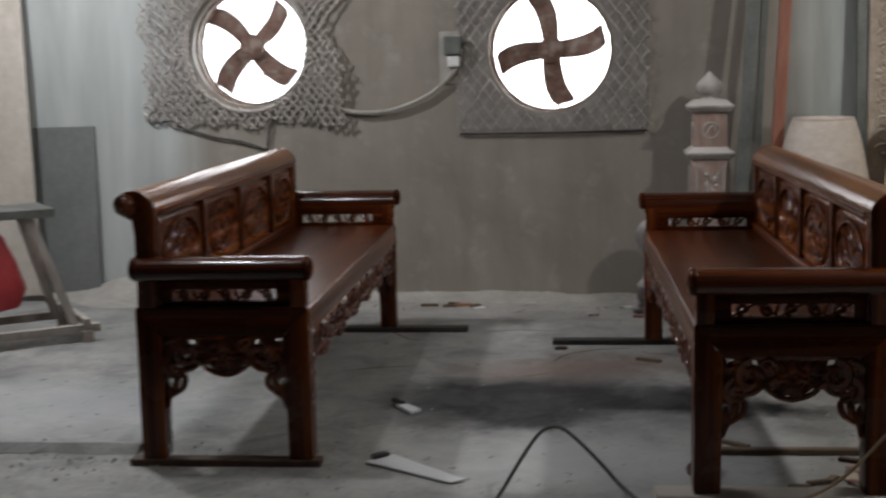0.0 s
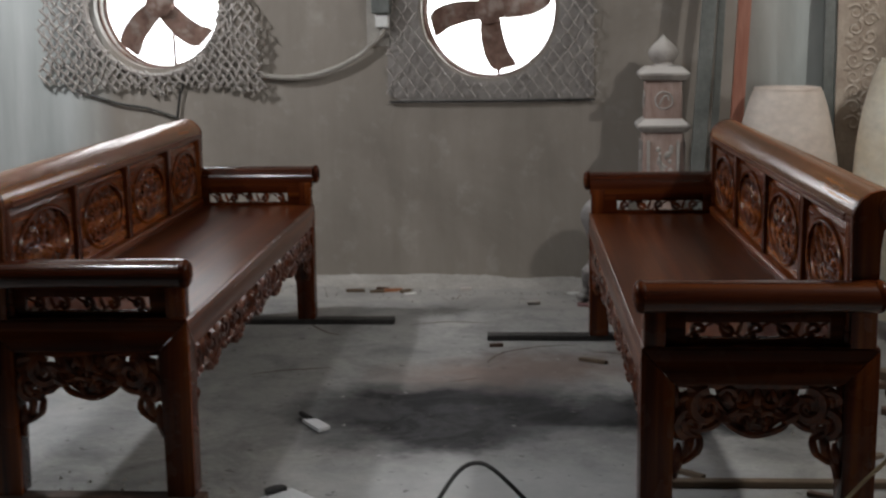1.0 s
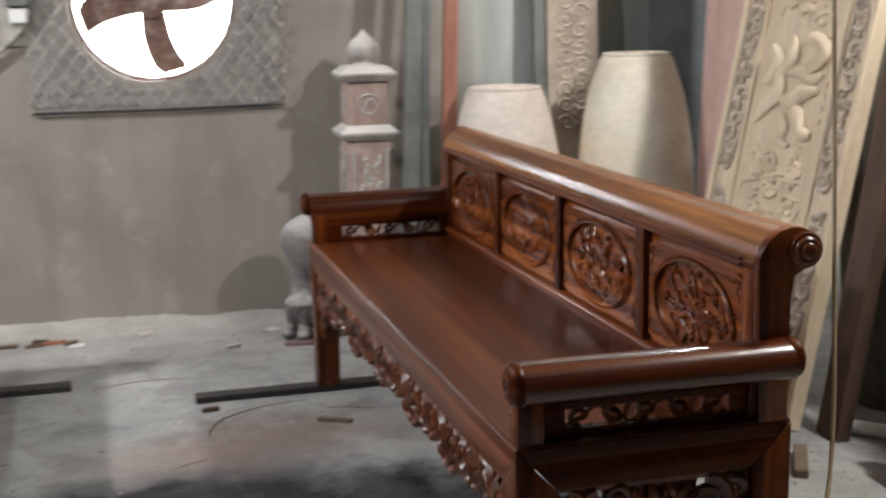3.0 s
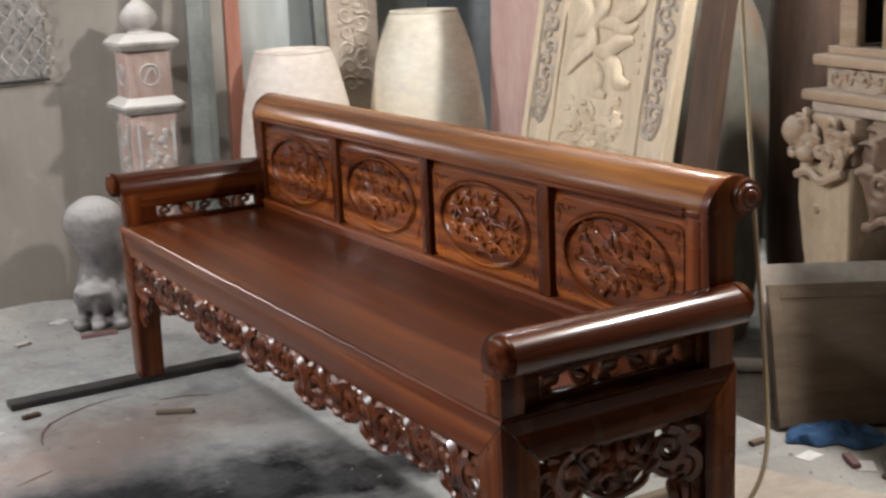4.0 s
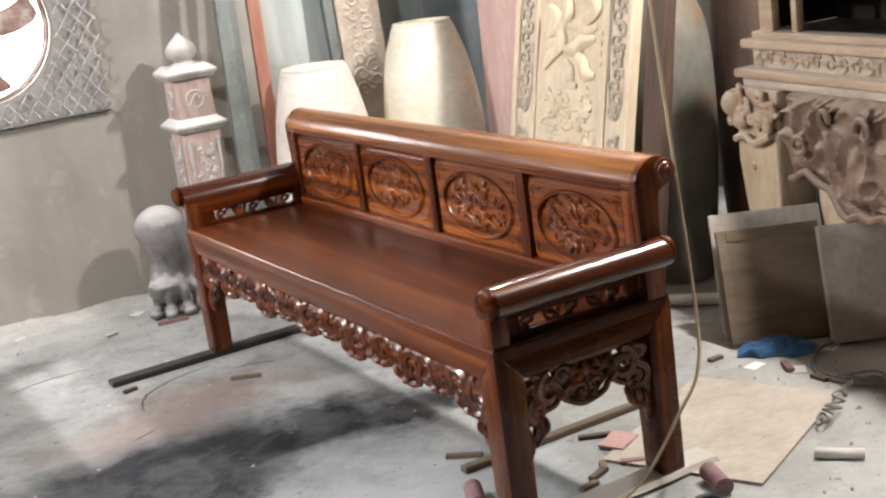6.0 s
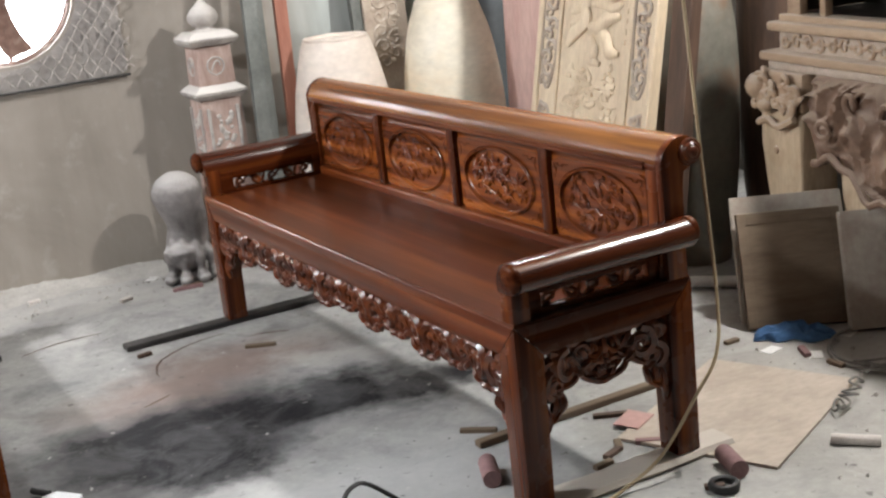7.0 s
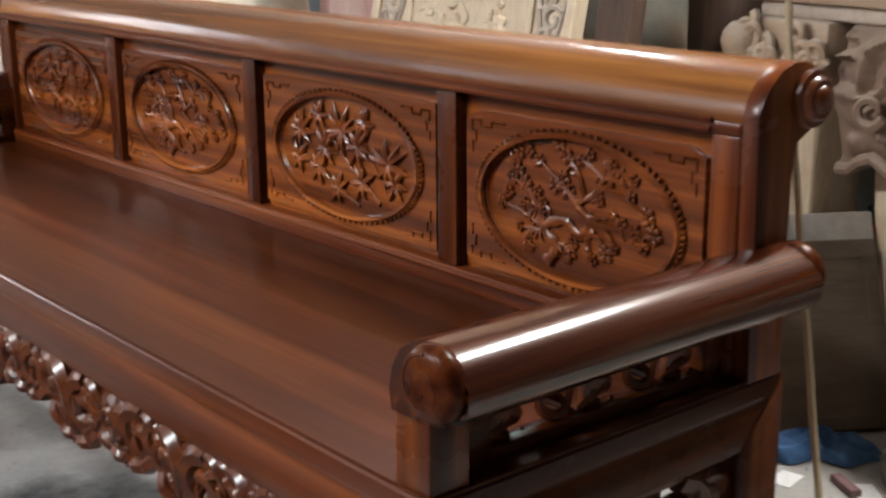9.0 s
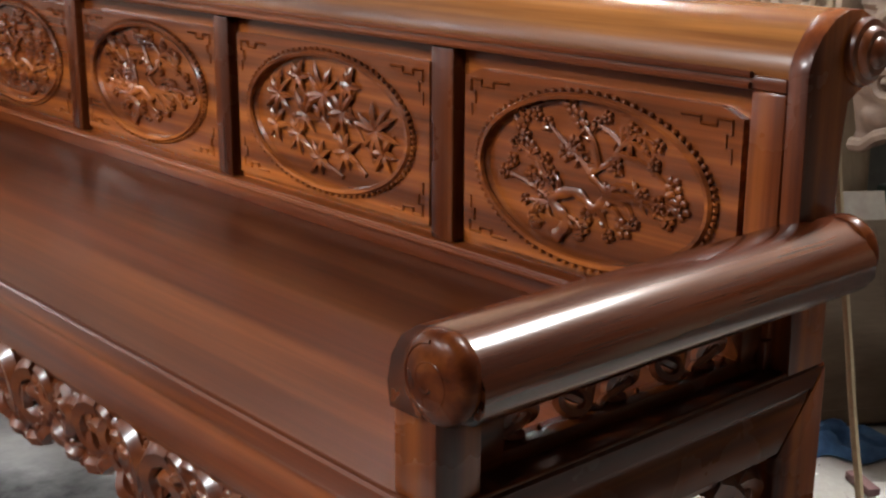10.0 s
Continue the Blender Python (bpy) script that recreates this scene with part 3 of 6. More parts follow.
def panel_relief(bm, face, y0, y1, z0, z1, style, seed):
    """Low relief inside an oval, raised from the panel's face (towards -x): a gnarled blossoming branch, or bamboo."""
    rnd = random.Random(seed)
    cy, cz = (y0 + y1) / 2, (z0 + z1) / 2 - 0.006
    ry, rz = (y1 - y0) * 0.37, (z1 - z0) * 0.355

    def at(u, v, w):
        return Vector((face - w, cy + u * ry, cz + v * rz))
    nrm = Vector((1, 0, 0))
    if style == "bamboo":
        for root, tip, r in (((-0.5, -0.72), (0.42, 0.5), 0.0042), ((-0.2, -0.85), (0.75, -0.1), 0.0034), ((-0.62, -0.45), (-0.1, 0.72), 0.003)):
            pts = [at(lerp(root[0], tip[0], t) + 0.04 * math.sin(t * 5), lerp(root[1], tip[1], t), 0.002) for t in (0, .2, .4, .6, .8, 1)]
            tube(bm, pts, [r, r * .9, r * .85, r * .75, r * .65, r * .5], 6, (nrm, 0.6))
            for q in pts[1:-1]:
                blob(bm, q, (0.003, r * 1.35, r * 0.8), None, 1)
        for u, v, n, ln in ((0.05, 0.42, 10, 0.05), (-0.62, 0.02, 9, 0.052), (0.68, 0.3, 8, 0.04), (0.4, -0.3, 7, 0.036), (-0.25, -0.42, 7, 0.036), (0.72, -0.22, 6, 0.03), (-0.3, 0.66, 6, 0.03), (-0.72, -0.3, 6, 0.034), (0.3, 0.05, 8, 0.042), (-0.2, 0.2, 8, 0.042), (0.1, -0.62, 7, 0.036), (0.38, 0.64, 6, 0.03)):
            q = at(u, v, 0.003)
            for j in range(n):
                leaf_tube(bm, face, q.y, q.z, rnd.uniform(-0.2, 0.2) + j * 2 * math.pi / n, ln * rnd.uniform(0.7, 1.05), 0.0058, nrm)
    else:
        lean = 1 if seed % 2 else -1
        trunk = smooth_path([at(lean * a, b, 0.003) for a, b in ((-0.3, -0.86), (-0.2, -0.6), (-0.34, -0.35), (-0.12, -0.18), (0.06, -0.34), (0.16, -0.1), (0.02, 0.1), (0.2, 0.3), (0.3, 0.55))], 6)
        tube(bm, trunk, [lerp(0.0085, 0.0028, i / len(trunk)) * (1 + 0.2 * math.sin(i * 1.7)) for i in range(len(trunk))], 8, (nrm, 0.6))
        ends = [(0.62, 0.36), (0.8, 0.08), (0.5, 0.02), (0.72, -0.28), (0.42, -0.4), (0.1, 0.72), (-0.14, 0.46), (-0.4, 0.6), (-0.52, 0.24), (-0.74, 0.3), (-0.6, -0.08), (-0.82, -0.12), (-0.66, -0.42), (-0.36, 0.04), (0.34, 0.74), (-0.06, -0.62), (0.16, -0.66), (-0.5, -0.66), (0.6, 0.6), (-0.68, 0.52), (0.28, 0.2), (-0.28, 0.28), (0.58, -0.12), (-0.42, -0.3), (0.3, -0.52), (-0.1, 0.8), (0.86, -0.08)]
        for k, (u, v) in enumerate(ends):
            tip = at(lean * u + rnd.uniform(-0.05, 0.05), v + rnd.uniform(-0.05, 0.05), 0.002)
            a = min(trunk, key=lambda q: (q - tip).length + 0.2 * abs(q.z - tip.z))
            mid = (a + tip) / 2 + Vector((0, rnd.uniform(-0.01, 0.01), rnd.uniform(0.0, 0.012)))
            twig = smooth_path([a, mid, tip], 4)
            tube(bm, twig, [lerp(0.0042, 0.002, i / len(twig)) for i in range(len(twig))], 5, (nrm, 0.75))
            r = rnd.uniform(0.0062, 0.0102)
            for off in range(1 + k % 2):
                cyy, czz = tip.y + off * rnd.uniform(-0.018, 0.018), tip.z + off * rnd.uniform(0.008, 0.016)
                for j in range(5):
                    ang = j * 1.2566 + k
                    blob(bm, (face - 0.0022, cyy + r * 0.78 * math.cos(ang), czz + r * 0.78 * math.sin(ang)), (0.0042, r * 0.52, r * 0.52), None, 1)
                blob(bm, (face - 0.0045, cyy, czz), (0.0028, r * 0.32, r * 0.32), None, 1)
            for j in range(3):
                q = twig[rnd.randrange(2, len(twig))]
                if rnd.random() < 0.5:
                    leaf_tube(bm, face, q.y, q.z, rnd.uniform(0, 6.28), rnd.uniform(0.011, 0.02), 0.0032, nrm)
                else:
                    blob(bm, (face - 0.002, q.y + rnd.uniform(-0.012, 0.012), q.z + rnd.uniform(-0.008, 0.008)), (0.003, 0.0034, 0.0034), None, 1)
        # rocks at the foot
        for j in range(6):
            q = at(lean * rnd.uniform(-0.55, 0.1), -0.78 + rnd.uniform(0, 0.1), 0.001)
            blob(bm, q, (0.004, rnd.uniform(0.006, 0.014), 0.005), None, 1, 0.3)


def oval_ring(bm, face, y0, y1, z0, z1):
    cy, cz = (y0 + y1) / 2, (z0 + z1) / 2 - 0.006
    n = 72
    for ky, kz, r, w in ((0.396, 0.383, 0.0046, 0.0035),):
        ring = [Vector((face - w, cy + (y1 - y0) * ky * math.cos(2 * math.pi * i / n), cz + (z1 - z0) * kz * math.sin(2 * math.pi * i / n))) for i in range(n + 1)]
        tube(bm, ring, r, 6)
    m = 84
    for i in range(m):
        a = 2 * math.pi * i / m
        blob(bm, (face - 0.003, cy + (y1 - y0) * 0.414 * math.cos(a), cz + (z1 - z0) * 0.408 * math.sin(a)), (0.0036, 0.0036, 0.0036), None, 1)


RAIL = [(0.447, 0.764), (0.446, 0.774), (0.452, 0.790), (0.464, 0.806), (0.482, 0.820), (0.503, 0.827), (0.525, 0.826), (0.546, 0.817),
        (0.560, 0.801), (0.564, 0.783), (0.558, 0.766), (0.544, 0.756), (0.524, 0.757), (0.505, 0.762)]
ARM = [(0.052, 0.556), (0.055, 0.575), (0.050, 0.598), (0.038, 0.617), (0.020, 0.629), (0.0, 0.634), (-0.022, 0.631), (-0.042, 0.619),
       (-0.053, 0.601), (-0.053, 0.583), (-0.043, 0.570), (-0.026, 0.566), (-0.006, 0.567), (0.012, 0.562), (0.02, 0.556)]


def make_bench():
    bench = thing("carved_bench", "long dark red-brown varnished bench with carved back panels and openwork aprons", "bench", "pair of facing benches")
    # legs, each running up into the mitred corner of the seat frame
    W, H = 0.076, 0.082
    D = 0.518
    for sx, sy in ((0, 0), (1, 0), (0, 1), (1, 1)):
        b = bmesh.new()
        quads = []
        for x, y, z in ((0, 0, SEAT - 0.0012), (W, 0, SEAT - H), (W, W, SEAT - H), (0, W, SEAT - H)):
            slim = 0.003
            at = (lambda q, w: (D - q if sx else q, L - w if sy else w))
            quads.append((b.verts.new((*at(x * 0.93 + slim * 0.3, y * 0.93 + slim * 0.3), 0.022)), b.verts.new((*at(x, y), z))))
        n = 4
        for i in range(n):
            j = (i + 1) % n
            b.faces.new((quads[i][0], quads[j][0], quads[j][1], quads[i][1]))
        b.faces.new([q[0] for q in quads])
        b.faces.new((quads[0][1], quads[1][1], quads[3][1]))
        b.faces.new((quads[1][1], quads[2][1], quads[3][1]))
        bmesh.ops.bevel(b, geom=list(b.edges), offset=0.0028, segments=2, profile=0.5, affect="EDGES")
        part("leg", b, wood_z, bench, smooth=True)
    # plain deep seat rails, mitred to one another and to the legs
    rail = [(0.003, SEAT), (0.0, SEAT - 0.003), (0.0005, SEAT - 0.022), (0.0025, SEAT - 0.026), (0.0025, SEAT - 0.03), (0.0008, SEAT - 0.034), (0.0008, SEAT - H + 0.004), (0.004, SEAT - H), (0.06, SEAT - H), (0.06, SEAT)]

    def seat_rail(a, c, inward, mat):
        b = bmesh.new()
        a, c, inward = Vector(a), Vector(c), Vector(inward)
        d = (c - a).normalized()
        lo, hi = [], []
        for u, z in rail:
            k = max(u, (SEAT - z) / H * W + 0.0004)
            lo.append(b.verts.new(a + inward * u + d * k + Vector((0, 0, z))))
            hi.append(b.verts.new(c + inward * u - d * k + Vector((0, 0, z))))
        n = len(rail)
        for i in range(n):
            b.faces.new((lo[i], hi[i], hi[(i + 1) % n], lo[(i + 1) % n]))
        b.faces.new(lo)
        b.faces.new(hi[::-1])
        part("seat_rail", b, mat, bench, smooth=True)
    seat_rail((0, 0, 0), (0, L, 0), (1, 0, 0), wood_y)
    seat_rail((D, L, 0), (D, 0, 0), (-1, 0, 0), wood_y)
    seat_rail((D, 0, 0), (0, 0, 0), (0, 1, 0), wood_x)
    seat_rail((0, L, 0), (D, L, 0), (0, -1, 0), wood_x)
    b = bmesh.new()
    box(b, 0.0565, 0.0565, SEAT - 0.03, D - 0.0565, L - 0.0565, SEAT - 0.003)
    box(b, 0.0025, 0.0025, SEAT - 0.002, D - 0.0025, L - 0.0025, SEAT + 0.003, 0.002)
    part("seat", b, wood_seat, bench)
    # carved aprons: front, back, two ends
    rnd = random.Random(4)
    zt = SEAT - H - 0.001
    b = bmesh.new()
    items = apron_items(L - 0.156, rnd, 0.104)
    carving(b, lambda u, v, w: (0.02 - w, 0.078 + u, zt + v), Vector((1, 0, 0)), items, 1)
    for s, y in ((1, 0.077), (-1, L - 0.077)):
        carving(b, lambda u, v, w: (0.022 - w, y + u, zt + v), Vector((1, 0, 0)), bracket_items(s, 0.215), 2)
    part("carved_apron", b, wood_carved, bench, "glossy openwork apron carved with scrolls and blossoms", True)
    b = bmesh.new()
    box(b, 0.47, 0.076, SEAT - 0.14, 0.495, L - 0.076, SEAT - H, 0.003)
    part("rear_apron", b, wood_y, bench)
    for yy, sg in ((0.026, -1), (L - 0.026, 1)):
        b = bmesh.new()
        items = [("arc", 0.011, [(0, -0.004), (0.19, -0.006), (0.386, -0.004)]), ("plate", 0.006, [(0.09, -0.002), (0.296, -0.002), (0.283, -0.05), (0.262, -0.085), (0.23, -0.108), (0.193, -0.115), (0.156, -0.108), (0.124, -0.085), (0.103, -0.05)]), ("blossom", 0.193, -0.072, 0.024),
                 ("arc", 0.009, [(0.1, -0.06), (0.13, -0.1), (0.193, -0.122), (0.256, -0.1), (0.286, -0.06)]),
                 ("leaf", 0.193, -0.01, 0.06, 0.014, -1.57), ("scroll", 0.165, -0.085, 0.022, 0, 1.2, 1), ("scroll", 0.221, -0.085, 0.022, 3.14, 1.2, -1), ("scroll", 0.16, -0.035, 0.022, 0, 1.2, -1), ("scroll", 0.226, -0.035, 0.022, 3.14, 1.2, 1),
                 ("leaf", 0.11, -0.02, 0.05, 0.012, -0.8), ("leaf", 0.276, -0.02, 0.05, 0.012, -2.34), ("arc", 0.008, [(0.09, -0.03), (0.13, -0.075), (0.193, -0.055), (0.256, -0.075), (0.296, -0.03)]), ("leaf", 0.16, -0.09, 0.03, 0.008, -0.9), ("leaf", 0.226, -0.09, 0.03, 0.008, -2.2)]
        for s, c in ((1, 0.0), (-1, 0.386)):
            items += [("scroll", c + s * 0.075, -0.055, 0.043, 1.57, 1.35, s), ("scroll", c + s * 0.03, -0.045, 0.034, 1.57, 1.2, -s), ("leaf", c + s * 0.09, -0.07, 0.05, 0.012, -1.57 + s * 1.1),
                      ("scroll", c + s * 0.122, -0.03, 0.022, 0, 1.2, s), ("arc", 0.009, [(c + s * 0.02, -0.1), (c + s * 0.07, -0.108), (c + s * 0.11, -0.085), (c + s * 0.15, -0.06)]),
                      ("leaf", c + s * 0.05, -0.02, 0.05, 0.01, -1.57 + s * 0.9), ("leaf", c + s * 0.16, -0.015, 0.04, 0.009, -1.57 - s * 0.4)]
        carving(b, lambda u, v, w: (0.078 + u * 0.938, yy + sg * w, zt + v), Vector((0, 1, 0)), items, 3)
        for s, c in ((1, 0.077), (-1, 0.441)):
            carving(b, lambda u, v, w: (c + u, yy + sg * w, zt + v), Vector((0, 1, 0)), bracket_items(s, 0.225), 5)
        part("carved_apron", b, wood_carved, bench, "glossy openwork apron carved with scrolls and blossoms", True)
    # arms
    for end in (0, 1):
        def Y(y):
            return y if end == 0 else L - y
        b = bmesh.new()
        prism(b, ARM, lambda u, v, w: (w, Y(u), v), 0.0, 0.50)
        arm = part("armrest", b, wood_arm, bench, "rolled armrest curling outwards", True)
        for x, s in ((0.0, -1), (0.50, 1)):
            b = bmesh.new()
            turn = Matrix.Translation((x, Y(-0.014), 0.600)) @ Matrix.Rotation(radians(90) * s, 4, "Y")
            lathe(b, [(0.034, -0.004), (0.0365, 0.002), (0.0365, 0.008), (0.034, 0.013), (0.029, 0.0165), (0.022, 0.019), (0.012, 0.0205), (0.001, 0.021)], 28, turn)
            whorl = [turn @ Vector((q * math.cos(a), q * math.sin(a), h)) for q, a, h in [(lerp(0.029, 0.006, i / 30), i * 0.34, lerp(0.0165, 0.0205, i / 30)) for i in range(31)]]
            tube(b, whorl, 0.0017, 5)
            part("knob", b, wood_x, arm, "turned round boss", True)
        # board below the roll, with a pierced slot full of scrolls
        slot0, slot1, z0, z1 = 0.10, 0.415, SEAT + 0.016, SEAT + 0.052
        b = bmesh.new()
        ya, yb = sorted((Y(0.03), Y(0.054)))
        box(b, 0.052, ya, SEAT, slot0, yb, 0.56, 0.0015)
        box(b, slot1, ya, SEAT, 0.46, yb, 0.56, 0.0015)
        box(b, slot0, ya, SEAT, slot1, yb, z0, 0.0015)
        box(b, slot0, ya, z1, slot1, yb, 0.56, 0.0015)
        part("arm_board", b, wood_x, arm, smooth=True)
        b = bmesh.new()
        box(b, 0.006, min(Y(0.006), Y(0.056)), SEAT, 0.054, max(Y(0.006), Y(0.056)), 0.575, 0.004)
        part("arm_post", b, wood_z, arm, smooth=True)
        b = bmesh.new()
        items = []
        for k in range(5):
            u = (k + 0.5) * 0.063
            s = 1 if k % 2 else -1
            items += [("scroll", u, 0.018, 0.018, s * 1.57, 1.2, s), ("leaf", u + 0.02, 0.004, 0.035, 0.006, 1.2 * s), ("arc", 0.0045, [(u - 0.03, 0.034 * (k % 2)), (u, 0.018), (u + 0.03, 0.034 * ((k + 1) % 2))])]
        carving(b, lambda u, v, w: (slot0 + u, Y(0.042) + w, z0 + v), Vector((0, 1, 0)), items, 7)
        part("pierced_scrollwork", b, wood_carved, arm, "", True, "stuff")
    # back: end posts, stiles, rails, panels
    b = bmesh.new()
    prism(b, RAIL, lambda u, v, w: (u, w, v), 0.022, L - 0.022)
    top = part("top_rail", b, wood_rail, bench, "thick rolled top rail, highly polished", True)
    for end in (0, 1):
        def Y(y):
            return y if end == 0 else L - y
        b = bmesh.new()
        post = [(0.452, SEAT)] + [(lerp(0.507, u, 1.015), lerp(0.785, v, 1.02)) for u, v in RAIL[1:-2]] + [(0.512, 0.742), (0.508, 0.70), (0.508, SEAT)]
        prism(b, post, lambda u, v, w: (u, w, v), *sorted((Y(0.0), Y(0.022))), bevel=0.0015)
        part("end_post", b, wood_z, bench, smooth=True)
        b = bmesh.new()
        turn = Matrix.Translation((0.532, Y(0.0), 0.787)) @ Matrix.Rotation(radians(90) * (1 if end == 0 else -1), 4, "X")
        lathe(b, [(0.031, -0.004), (0.033, 0.003), (0.031, 0.008), (0.025, 0.0095), (0.024, 0.013), (0.021, 0.016), (0.015, 0.0165), (0.014, 0.019), (0.010, 0.022), (0.001, 0.023)], 28, turn)
        part("knob", b, wood_carved, top, "turned round boss", True)
    for z0, z1, xf in ((SEAT, 0.512, 0.442), (0.752, 0.766, 0.444)):
        b = bmesh.new()
        box(b, xf, 0.022, z0, 0.49, L - 0.022, z1, 0.003)
        part("back_rail", b, wood_y, bench, smooth=True)
    for z, xf in ((0.7565, 0.441), (0.7665, 0.4425), (0.505, 0.4395)):
        b = bmesh.new()
        tube(b, [(xf, 0.06, z), (xf, L - 0.06, z)], 0.0035, 6)
        part("moulding", b, wood_y, bench, smooth=True)
    cuts = [(0.0225, 0.062), (0.484, 0.525), (0.982, 1.022), (1.478, 1.518), (1.988, L - 0.0225)]
    for y0, y1 in cuts:
        b = bmesh.new()
        box(b, 0.446, y0, 0.512, 0.488, y1, 0.752, 0.004)
        part("stile", b, wood_z, bench, smooth=True)
    for k in range(4):
        y0, y1 = cuts[k][1], cuts[k + 1][0]
        z0, z1 = 0.512, 0.752
        b = bmesh.new()
        box(b, 0.466, y0, z0, 0.482, y1, z1)
        # raised field with a thin dark gap round it, sunk inside the oval
        cy, cz = (y0 + y1) / 2, (z0 + z1) / 2 - 0.006
        iy0, iy1, iz0, iz1 = y0 + 0.012, y1 - 0.012, z0 + 0.010, z1 - 0.022
        n = 64
        inner, outer, low = [], [], []
        for i in range(n):
            a = 2 * math.pi * (i + 0.5) / n
            c, s = math.cos(a), math.sin(a)
            kk = min((iy1 - iy0) / 2 / max(abs(c), 1e-6), (iz1 - iz0) / 2 / max(abs(s), 1e-6))
            outer.append(b.verts.new((0.455, cy + kk * c, cz + kk * s)))
            ey, ez = (y1 - y0) * 0.388 * c, (z1 - z0) * 0.372 * s
            inner.append(b.verts.new((0.455, cy + ey, cz + ez)))
            low.append(b.verts.new((0.460, cy + ey * 0.97, cz + ez * 0.97)))
        skirt = [b.verts.new((0.467, v.co.y, v.co.z)) for v in outer]
        for i in range(n):
            j = (i + 1) % n
            b.faces.new((outer[i], outer[j], inner[j], inner[i]))
            b.faces.new((inner[i], inner[j], low[j], low[i]))
            b.faces.new((skirt[i], skirt[j], outer[j], outer[i]))
        b.faces.new(low)
        pan = part("back_panel", b, wood_panel, bench, "panel with a sunk beaded oval")
        b = bmesh.new()
        oval_ring(b, 0.455, y0, y1, z0, z1)
        part("beaded_oval", b, wood_panel, pan, "", True)
        b = bmesh.new()
        panel_relief(b, 0.460, y0, y1, z0, z1, ("plum", "bamboo", "plum", "plum")[k], 20 + k)
        part("relief_carving", b, wood_panel, pan, ("carved plum blossom spray", "carved bamboo spray", "carved flower spray", "carved flower spray")[k], True, "stuff")
        for sy in (0, 1):
            for sz in (0, 1):
                fy = (lambda d: iy0 + d) if sy == 0 else (lambda d: iy1 - d)
                fz = (lambda d: iz0 + d) if sz == 0 else (lambda d: iz1 - d)
                path = [(0.012, 0.055), (0.012, 0.04), (0.019, 0.04), (0.019, 0.026), (0.012, 0.026), (0.012, 0.012), (0.03, 0.012), (0.03, 0.019), (0.05, 0.019), (0.05, 0.012), (0.075, 0.012)]
                b = bmesh.new()
                tube(b, [(0.4545, fy(u), fz(v)) for u, v in path], 0.002, 4)
                part("corner_fret", b, wood_panel, pan)
    return bench


bench_right = make_bench()
bench_right.matrix_world = pose(0, 0, 0)
bench_left = copy_thing(bench_right, pose(-1.083, 0.28 + L, 0, 0, 0, 180))

# ---- exhaust fans, nets and wiring on the back wall ----
def make_fan(cx, cz, r, spin):
    fan = thing("exhaust_fan", "dusty rusted four-blade exhaust fan standing still in a round wall opening", "fan", "exhaust fans", m=WALL @ Matrix.Translation((cx, 0.07, cz)))
    b = bmesh.new()
    lathe(b, [(0.036, -0.035), (0.06, -0.03), (0.066, -0.01), (0.066, 0.03), (0.036, 0.04)], 20, Matrix.Rotation(radians(90), 4, "X"), 0.05)
    part("hub", b, rust, fan, smooth=True)
    for k in range(4):
        b = bmesh.new()
        n = 12
        rows = []
        for i in range(n):
            t = i / (n - 1)
            rad = lerp(0.045, r * 0.9, t)
            half = lerp(0.042, 0.058, t ** 0.7) * (1 if t < 0.94 else 0.8)
            bend = 0.22 * t * t
            tw = lerp(0.9, 0.55, t)
            ring = []
            for s in (-1, -0.33, 0.33, 1):
                a = bend
                off = half * s
                for th in (-0.003, 0.003):
                    x = rad * math.cos(a) - off * math.sin(a) * math.cos(tw)
                    z = rad * math.sin(a) + off * math.cos(a)
                    y = off * math.sin(tw) * 0.5 + th + 0.006 * noise.noise((rad * 20, s, k))
                    ring.append((x, y, z))
            rows.append([b.verts.new(p) for p in ring])
        for p, q in zip(rows, rows[1:]):
            for j in range(3):
                b.faces.new((p[2 * j], q[2 * j], q[2 * j + 2], p[2 * j + 2]))
                b.faces.new((p[2 * j + 1], p[2 * j + 3], q[2 * j + 3], q[2 * j + 1]))
            b.faces.new((p[0], p[1], q[1], q[0]))
            b.faces.new((p[6], q[6], q[7], p[7]))
        for row in (rows[0], rows[-1]):
            b.faces.new([row[i] for i in (0, 2, 4, 6, 7, 5, 3, 1)])
        bmesh.ops.transform(b, matrix=Matrix.Rotation(radians(-(spin + 90 * k)), 4, "Y"), verts=b.verts)
        part("blade", b, rust, fan)
    b = bmesh.new()
    rad = r - 0.004
    for y in (-0.02, 0.05):
        tube(b, [(rad * math.cos(2 * math.pi * i / 48), y, rad * math.sin(2 * math.pi * i / 48)) for i in range(49)], 0.008, 6)
    part("casing_ring", b, rust, fan, smooth=True)
    b = bmesh.new()
    tube(b, [(0.03, 0.075, -r * 0.98), (0.028, 0.07, -0.02)], 0.008, 6)
    part("strut", b, rust, fan)
    return fan


make_fan(*FANS[0], 3)
make_fan(*FANS[1], 40)


